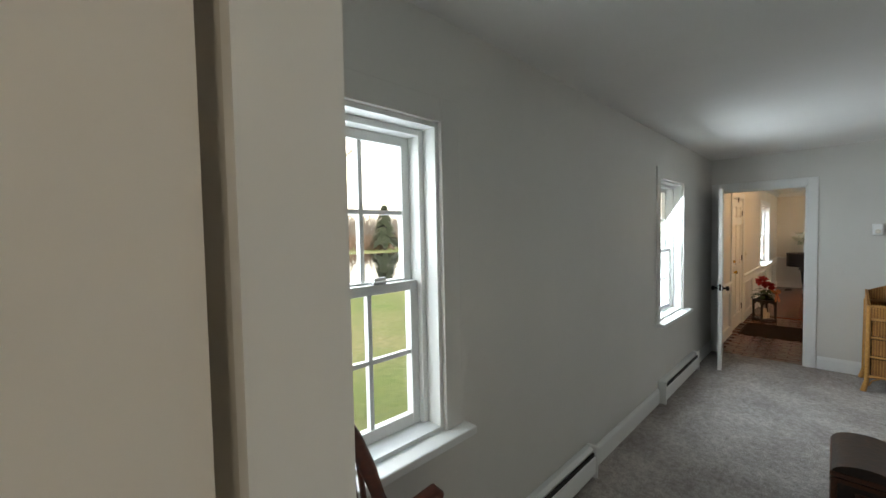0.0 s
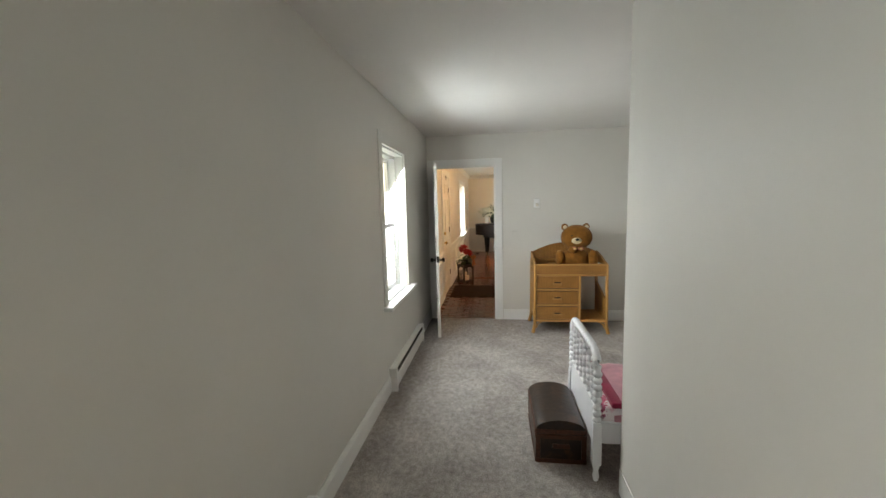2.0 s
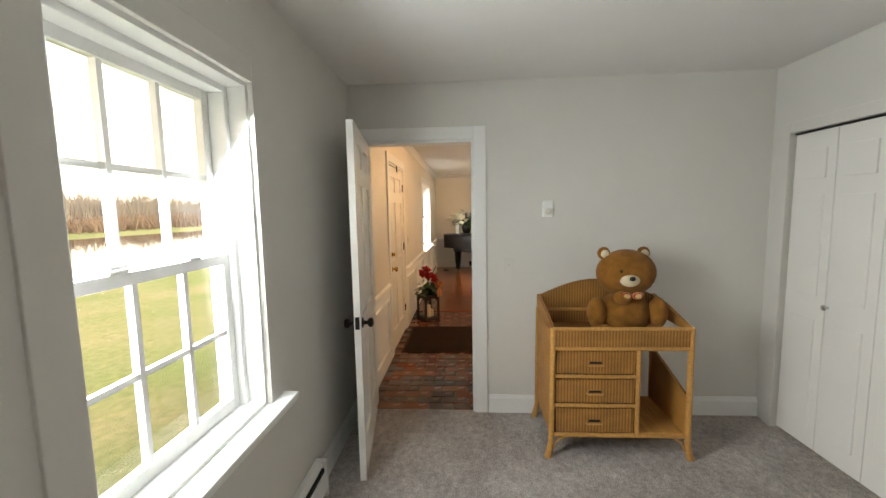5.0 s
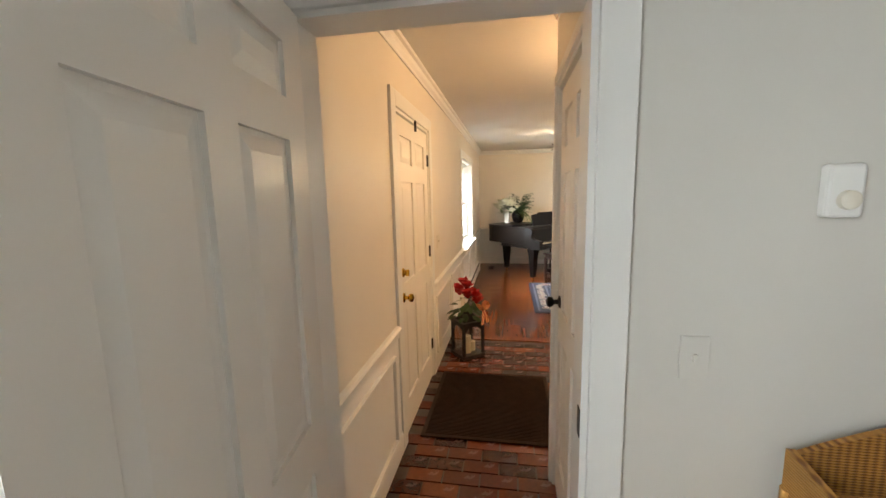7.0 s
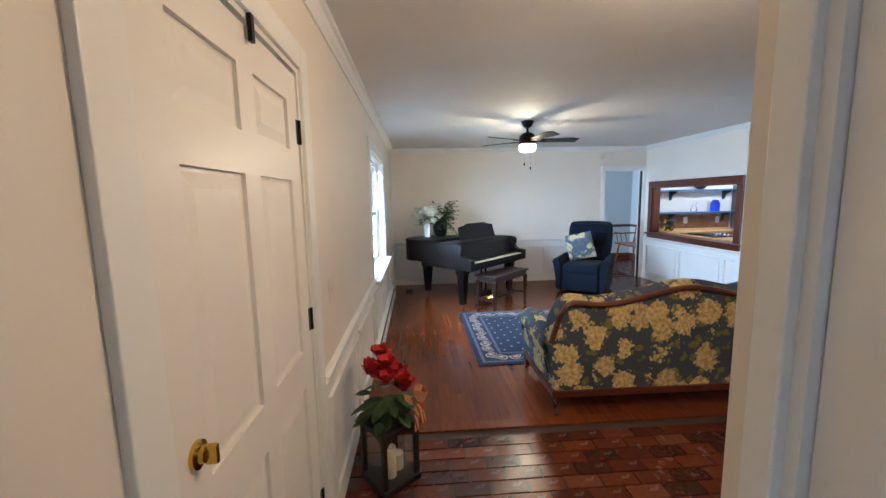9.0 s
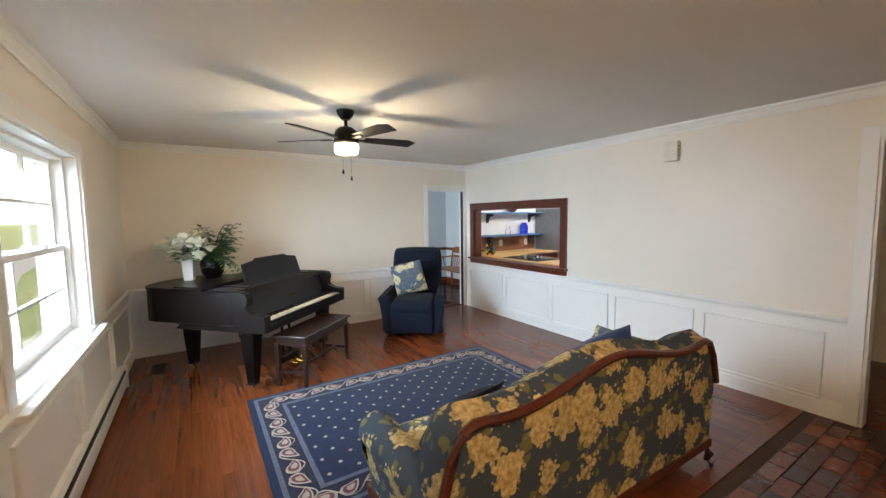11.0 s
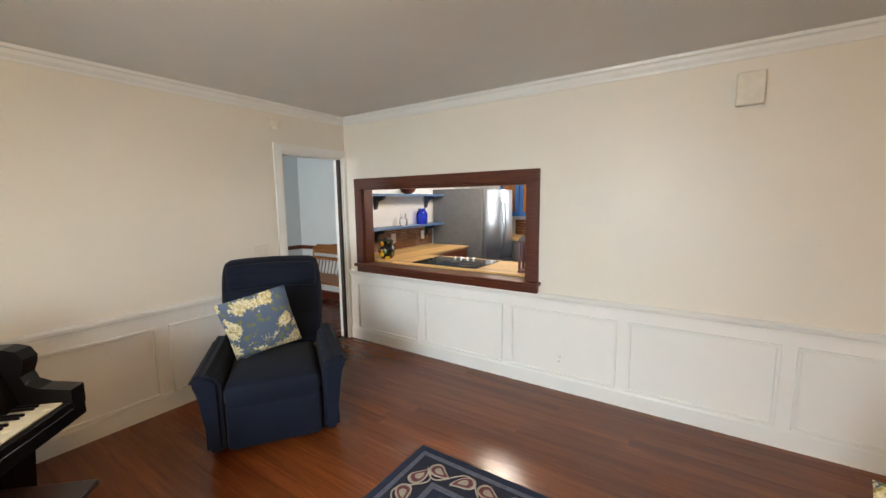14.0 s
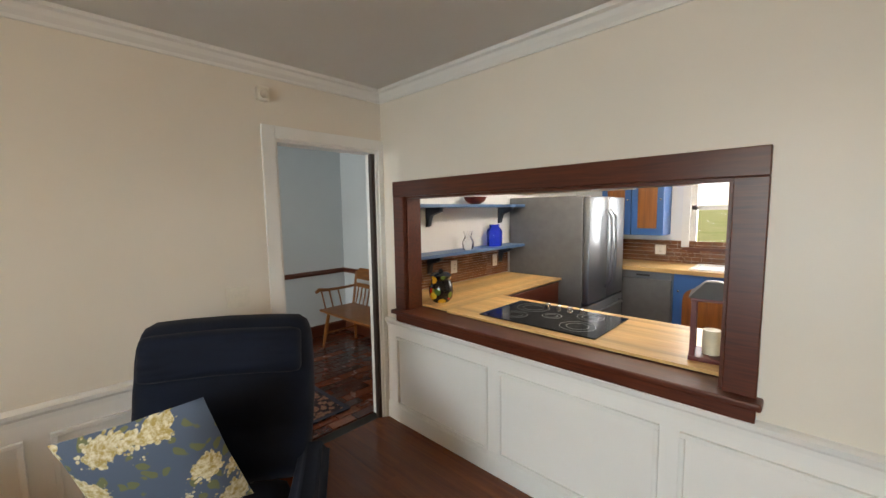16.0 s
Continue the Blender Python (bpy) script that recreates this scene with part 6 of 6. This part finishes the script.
    part("window_frame", bm, M["trim"], w)
    one("pane", M["glass"], w, x0 + 0.05, x1 - 0.05, KY - 0.052, KY - 0.048, z0 + 0.04, z1 - 0.05).visible_shadow = False
    one("window_sill", M["cherry"], w, x0 - 0.06, x1 + 0.06, KY - 0.03, KY + 0.05, z0 - 0.03, z0 + 0.003, bev=0.004)
    one("casing", M["trim"], w, x1, x1 + 0.08, KY - 0.005, KY + 0.02, z0, z1 + 0.08, bev=0.003)
    ln = thing("candle_lantern", pose(11.50, -3.92, 0.905, 0, 0, 8), "red wooden candle lantern with a grey roof on the counter", "lantern")
    one("base", M["red_paint"], ln, -0.085, 0.085, -0.085, 0.085, 0, 0.02, bev=0.003)
    for x in (-1, 1):
        for y in (-1, 1):
            one("post", M["red_paint"], ln, x * 0.07 - 0.01, x * 0.07 + 0.01, y * 0.07 - 0.01, y * 0.07 + 0.01, 0.02, 0.27)
    one("top_frame", M["red_paint"], ln, -0.085, 0.085, -0.085, 0.085, 0.27, 0.285, bev=0.003)
    bm = B()
    lathe(bm, [(0.13, 0.285), (0.045, 0.35), (0.02, 0.355)], seg=4, m=pose(0, 0, 0, 0, 0, 45))
    part("roof", bm, M["steel_side"], ln)
    bm = B()
    lathe(bm, [(0.035, 0.02), (0.035, 0.13), (0.02, 0.13)], seg=16)
    part("candle", bm, M["candle"], ln, smooth=True)


kitchen()


# ---- dining room beyond the doorway ----
DX, DY = 15.76, -4.66
wall("wall_dining_east", "y", DX, DX + 0.1, DY - 0.1, 0.6, M["wall_blue"])
wall("wall_dining_south", "x", DY - 0.1, DY, KX + 0.1, DX, M["wall_blue"])
# the north opening is assumed, cut for the added dining fill
wall("wall_dining_north", "x", 0.6, 0.7, E + TH, DX + 0.1, M["wall_blue"], [(14.2, 15.4, 0.85, 2.1)])
wall("wall_dining_west", "y", E + TH, E + TH + 0.01, D3[1], 0.6, M["wall_blue"])
slab("floor_dining", E + TH, DX + 0.1, DY - 0.1, 0.7, -0.1, -0.012, M["mortar"])
slab("ceiling_dining", E + TH, DX + 0.1, DY - 0.1, 0.7, H, H + 0.1, M["ceiling"])
for p, q in (((DX, DY), (DX, 0.6)), ((KX + 0.1, DY), (DX, DY))):
    run("chair_rail", [(-0.003, 0.79), (0.02, 0.795), (0.026, 0.82), (0.016, 0.85), (-0.003, 0.855)], p, q, M["cherry"])
    run("baseboard", [(-0.003, 0), (0.018, 0), (0.018, 0.12), (0.008, 0.14), (-0.003, 0.14)], p, q, M["cherry"])
one("door_edge", M["darkwood"], None, E + 0.012, E + 0.05, D3[0] + 0.018, D3[0] + 0.045, 0.0, 2.01).name = "door_3"
tagged(bpy.data.objects["door_3"], kind="structure")
bm = B()
x, row = E + TH + 0.06, 0
rng = random.Random(9)
while x < DX:
    y = DY + (0.1 if row % 2 else 0.0)
    while y < 0.6:
        box(bm, x - 0.046, x + 0.046, y, y + 0.196, -0.014, rng.uniform(-0.002, 0.001))
        y += 0.205
    x += 0.102
    row += 1
tagged(part("dining_brick_floor", bm, M["brick_rest"]), kind="structure")


def deacon_bench():
    b = thing("deacon_bench", pose(14.75, -4.30, 0), "maple spindle-back bench against the dining room wall", "bench")
    wd = M["bench_wood"]
    one("seat", wd, b, -0.62, 0.62, -0.24, 0.24, 0.425, 0.455, bev=0.01)
    bm = B()
    prof = [(-0.60, 0.84), (-0.50, 0.90), (-0.25, 0.90), (0, 0.93), (0.25, 0.90), (0.50, 0.90), (0.60, 0.84), (0.60, 0.76), (-0.60, 0.76)]
    prism(bm, prof, -0.29, -0.268, "y")
    part("crest_rail", bm, wd, b)
    one("back_rail", wd, b, -0.59, 0.59, -0.278, -0.258, 0.66, 0.71, bev=0.004)
    for k in range(15):
        x = -0.54 + 1.08 * k / 14
        bm = B()
        tube(bm, [(x, -0.215, 0.45), (x, -0.245, 0.56), (x, -0.268, 0.67)], [0.007, 0.010, 0.007], 8)
        part("spindle", bm, wd, b, smooth=True)
    for s in (-1, 1):
        bm = B()
        tube(bm, [(s * 0.58, -0.21, 0.45), (s * 0.60, -0.28, 0.85)], [0.018, 0.014], 8)
        part("back_post", bm, wd, b, smooth=True)
        bm = B()
        tube(bm, [(s * 0.59, -0.26, 0.68), (s * 0.63, -0.08, 0.665), (s * 0.64, 0.10, 0.665), (s * 0.64, 0.22, 0.68), (s * 0.64, 0.26, 0.65)], [0.016, 0.017, 0.018, 0.024, 0.018], 8)
        part("arm", bm, wd, b, smooth=True)
        for y in (-0.05, 0.07, 0.17):
            bm = B()
            tube(bm, [(s * 0.59, y, 0.45), (s * 0.635, y + 0.02, 0.66)], [0.008, 0.010], 8)
            part("arm_spindle", bm, wd, b, smooth=True)
        for y in (-0.18, 0.18):
            bm = B()
            tube(bm, [(s * 0.50, y, 0.43), (s * 0.54, y * 1.1, 0.24), (s * 0.58, y * 1.25, 0.0)], [0.018, 0.024, 0.013], 8)
            part("leg", bm, wd, b, smooth=True)
        bm = B()
        tube(bm, [(s * 0.55, -0.20, 0.17), (s * 0.55, 0.20, 0.17)], 0.011, 8)
        part("stretcher", bm, wd, b)


M["bench_wood"] = wood("maple_bench_wood", "6b3f1c", "9a6430", 0.3)
deacon_bench()
dr = thing("entry_rug", pose(14.55, -2.98, 0), "small dark red oriental rug on the dining room brick", "rug")
M["oriental"] = floral("oriental_rug_pile", "1d1518", "6e2a2a", "8f7a62", "3a2230", 16.0)
one("field", M["oriental"], dr, -0.72, 0.72, -0.50, 0.50, 0, 0.010, bev=0.003)
one("border", M["rug_band"], dr, -0.72, 0.72, -0.50, -0.46, 0.009, 0.013)
one("border", M["rug_band"], dr, -0.72, -0.68, -0.46, 0.50, 0.009, 0.013)


# ---- outdoors ----
m = Mat("lawn_grass", 0.9, 0, 0.1)
m.color(m.mix(m.ramp(m.noise(0.35, 6, 0.65), [(0.3, hexc("93ab6c")), (0.7, hexc("c2bd94"))]), m.ramp(m.noise(9, 5), [(0.3, (0.75, 0.8, 0.7, 1)), (0.7, (1.15, 1.1, 1.05, 1))]), 0.9, "MULTIPLY"))
m.bump(m.noise(40, 4), 0.8, 0.05)
M["grass"] = m.m
m = Mat("pond_water", 0.03)
m.color(hexc("3a4038"))
m.bump(m.noise(1.6, 3), 0.06, 0.03)
M["water"] = m.m
# grey bark, lightened to paint haze over the far trees
M["bark"] = plain("hazed_grey_bark", "8b8178", 0.9, 0, 0.5, 30)
M["brush"] = plain("dry_brush", "a08a78", 0.95)
# distance haze painted in as a pale grey wood colour
M["haze_wood"] = plain("haze_painted_wood", "a39a92", 0.95)
M["barn"] = plain("barn_red_boards", "b0625a", 0.8)
M["drive"] = plain("pale_gravel_drive", "b5b0a6", 0.95, 0, 0.4, 60)
M["blue_roof"] = plain("blue_canopy", "3d7fc0", 0.6)
M["conifer"] = plain("dark_conifer", "667158", 0.9)
GZ = -0.55
M["sky_glow"] = glow("overcast_sky", "fffaf2", 1.5)
bm = B()
ring = [(600 * math.cos(2 * math.pi * k / 48), 600 * math.sin(2 * math.pi * k / 48)) for k in range(48)]
lo, hi = [bm.verts.new((x, y, -20)) for x, y in ring], [bm.verts.new((x, y, 420)) for x, y in ring]
for k in range(48):
    bm.faces.new((lo[k], lo[(k + 1) % 48], hi[(k + 1) % 48], hi[k]))
tagged(part("backdrop", bm, M["sky_glow"]), kind="structure")
bm = B()
box(bm, -1500, 1500, -1500, 1500, GZ - 0.4, GZ)
tagged(part("ground", bm, M["grass"]), kind="structure")
bm = B()
pond = []
for k in range(48):
    a = 2 * math.pi * k / 48
    r = 1 + 0.06 * math.sin(3 * a + 1) + 0.04 * math.sin(5 * a)
    pond.append((14 + 46 * r * math.cos(a), 26.0 + 12.0 * r * math.sin(a)))
prism(bm, pond, GZ - 0.2, GZ + 0.03)
tagged(part("water", bm, M["water"]), kind="structure")
bm = B()
prism(bm, [(5.2, 1.4), (30, 9.0), (60, 14), (60, 10.5), (30, 6.4), (9.0, 1.4)], GZ - 0.1, GZ + 0.04)
tagged(part("road", bm, M["drive"]), kind="structure")


def bare_tree(at, height, seed):
    t = thing("bare_tree", pose(*at), "leafless deciduous tree with spreading fine branches", "tree", "bare trees beyond the pond")
    rng = random.Random(seed)
    bm = B()
    tube(bm, [(0, 0, 0), (0.05, 0, height * 0.2), (0, 0.05, height * 0.45), (0.1, 0, height * 0.9)], [height * 0.03, height * 0.022, height * 0.014, 0.02], 8)
    part("trunk", bm, M["bark"], t, smooth=True)
    bm = B()

    def limb(p, d, ln, r, depth):
        q = p + d * ln * 0.5 + Vector((0, 0, 0.04 * ln))
        e = p + d * ln + Vector((0, 0, 0.14 * ln))
        tube(bm, [p, q, e], [r, r * 0.75, r * 0.45], 4)
        if depth:
            for _ in range(4):
                n = (d + Vector((rng.uniform(-1, 1), rng.uniform(-1, 1), rng.uniform(-0.3, 0.8))) * 0.7).normalized()
                limb(p.lerp(e, rng.uniform(0.4, 1.0)), n, ln * rng.uniform(0.45, 0.7), r * 0.55, depth - 1)
    for k in range(20):
        f = 0.25 + 0.65 * k / 20
        a = k * 2.4 + rng.random()
        limb(Vector((0, 0, height * f)), Vector((math.cos(a), math.sin(a), 0.55)).normalized(), height * (0.46 - 0.30 * f), height * 0.0042, 3)
    part("crown", bm, M["bark"], t)


bare_tree((17.9, 44.0, GZ), 18.5, 1)
bare_tree((13.6, 45.0, GZ), 8.5, 2)
bare_tree((11.2, 45.0, GZ), 6.5, 3)
bare_tree((60.0, 30.0, GZ), 9.0, 5)


def brush_line():
    bm = B()
    rng = random.Random(7)
    for k in range(1100):
        x, y = rng.uniform(-10, 75), rng.uniform(45, 56)
        h = rng.uniform(0.7, 1.7) + 1.2 * rng.random() ** 3
        for _ in range(4):
            d = (rng.uniform(-0.5, 0.5), rng.uniform(-0.5, 0.5))
            tube(bm, [(x, y, GZ), (x + d[0] * h * 0.6, y + d[1] * h * 0.6, GZ + h * 0.7), (x + d[0] * h * 1.3, y + d[1] * h, GZ + h)], [0.10, 0.07, 0.02], 3)
    tagged(part("brush", bm, M["brush"]), "dry brown brush and shrubs along the far bank", "shrubs", kind="stuff")
    # far woods; their pale colour carries the haze
    bm = B()
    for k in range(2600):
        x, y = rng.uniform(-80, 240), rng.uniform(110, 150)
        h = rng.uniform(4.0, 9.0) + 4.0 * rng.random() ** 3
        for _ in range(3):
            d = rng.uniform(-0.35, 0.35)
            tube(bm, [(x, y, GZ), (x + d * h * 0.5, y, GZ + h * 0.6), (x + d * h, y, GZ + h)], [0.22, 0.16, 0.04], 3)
    tagged(part("far_woods", bm, M["haze_wood"]), "distant line of bare woods, haze painted into the colour", "woods", kind="stuff")


brush_line()
bn = thing("barn", pose(27.6, 100.0, GZ), "small red barn beyond the pond", "barn")
one("wall", M["barn"], bn, -2.5, 2.5, -3, 3, 0, 5.0)
bm = B()
prism(bm, [(-2.7, 5.0), (2.7, 5.0), (2.1, 6.2), (-2.1, 6.2)], -3.4, 3.4, "y")
part("roof", bm, M["barn"], bn)
one("door", M["slot"], bn, -0.8, 0.8, -3.02, -2.98, 0, 2.4)

cf = thing("conifer_tree", pose(32.1, 44.0, GZ) @ Matrix.Diagonal((1.3, 1.3, 1.3, 1)), "green conifer on the far bank of the pond", "tree")
bm = B()
tube(bm, [(0, 0, 0), (0, 0, 3)], [0.2, 0.05], 6)
part("trunk", bm, M["bark"], cf)
bm = B()
rng = random.Random(6)
for k in range(500):
    h = rng.uniform(0.8, 4.8)
    r = 1.6 * (1 - h / 5.2)
    a = rng.random() * 6.28
    leaf_fan(bm, (math.cos(a) * r * 0.3, math.sin(a) * r * 0.3, h), (math.cos(a), math.sin(a), -0.15), r * 0.9 + 0.2, 0.35)
part("crown", bm, M["conifer"], cf)

sh = thing("picnic_shelter", pose(26.0, 12.5, GZ), "open picnic shelter with a blue roof across the drive", "shelter")
for x in (-1.6, 1.6):
    for y in (-1.3, 1.3):
        one("post", M["trim"], sh, x - 0.07, x + 0.07, y - 0.07, y + 0.07, 0, 2.3)
bm = B()
prism(bm, [(-1.7, 2.3), (1.7, 2.3), (0.0, 3.1)], -2.0, 2.0, "x")
part("roof", bm, M["blue_roof"], sh)
tb = thing("picnic_table", pose(26.0, 12.5, GZ), "weathered wooden picnic table under the shelter", "picnic table")
one("top", M["bark"], tb, -0.9, 0.9, -0.4, 0.4, 0.70, 0.75)
for y in (-0.75, 0.75):
    one("seat", M["bark"], tb, -0.9, 0.9, y - 0.14, y + 0.14, 0.42, 0.46)
for x in (-0.7, 0.7):
    one("trestle", M["bark"], tb, x - 0.04, x + 0.04, -0.75, 0.75, 0.36, 0.42)
    for y in (-0.45, 0.45):
        one("leg", M["bark"], tb, x - 0.04, x + 0.04, y - 0.05, y + 0.05, 0, 0.70)


# ---- floors of separate pieces ----
def brick_mesh(w, l, h):
    bm = B()
    box(bm, -w / 2, w / 2, -l / 2, l / 2, -0.014, h)
    for v in bm.verts:
        if v.co.z > 0:
            v.co.x *= 0.965
            v.co.y *= 0.98
    bmesh.ops.recalc_face_normals(bm, faces=bm.faces)
    me = bpy.data.meshes.new("brick")
    bm.to_mesh(me)
    bm.free()
    me.materials.append(M["brick"])
    return me


def brick_floor():
    fl = tagged(new("brick_floor"), kind="structure")
    bw, bl, gap = 0.093, 0.197, 0.009
    mesh = brick_mesh(bw, bl, 0.0)
    rest = B()
    rng = random.Random(5)
    row, x = 0, XP + 0.03 + bw / 2
    while x + bw / 2 < 8.935:
        y = NL + 0.02 - (0 if row % 2 else (bl + gap) / 2)
        while y - bl > S:
            c = y - bl / 2
            lift = rng.uniform(-0.0022, 0.0012)
            blocked = x < XC - 0.02 and c < YC - 0.06
            if not blocked:
                if c > -0.55:
                    ob = new("brick", mesh)
                    ob.location = (x, c, lift)
                    ob.rotation_euler = (rng.uniform(-0.006, 0.006), rng.uniform(-0.01, 0.01), 0)
                    ob.parent = fl
                else:
                    box(rest, x - bw / 2, x + bw / 2, c - bl / 2, c + bl / 2, -0.014, lift)
            y -= bl + gap
        x += bw + gap
        row += 1
    part("bricks", rest, M["brick_rest"], fl, kind="stuff")


brick_floor()


def board_floor():
    fl = tagged(new("board_floor"), kind="structure")
    rng = random.Random(11)
    w = 0.083
    meshes = {}
    y = NL
    one("edge_board", M["floorwood"], fl, 8.935, 9.03, S, NL, -0.014, 0.001)
    while y > S:
        x = 9.032
        first = True
        while x < E + 0.02:
            L = rng.choice((0.8, 1.0, 1.2, 1.5))
            if first:
                L *= rng.choice((0.4, 0.7, 1.0))
                first = False
            L = min(L, E + 0.02 - x)
            key = round(L, 3)
            if key not in meshes:
                bm = B()
                box(bm, 0.0002, L - 0.0002, -w + 0.0003, -0.0003, -0.014, 0)
                bmesh.ops.recalc_face_normals(bm, faces=bm.faces)
                me = bpy.data.meshes.new("board")
                bm.to_mesh(me)
                bm.free()
                me.materials.append(M["floorwood"])
                meshes[key] = me
            ob = new("board", meshes[key])
            ob.location = (x, y, rng.uniform(-0.0006, 0.0004))
            ob.parent = fl
            x += L
        y -= w


board_floor()
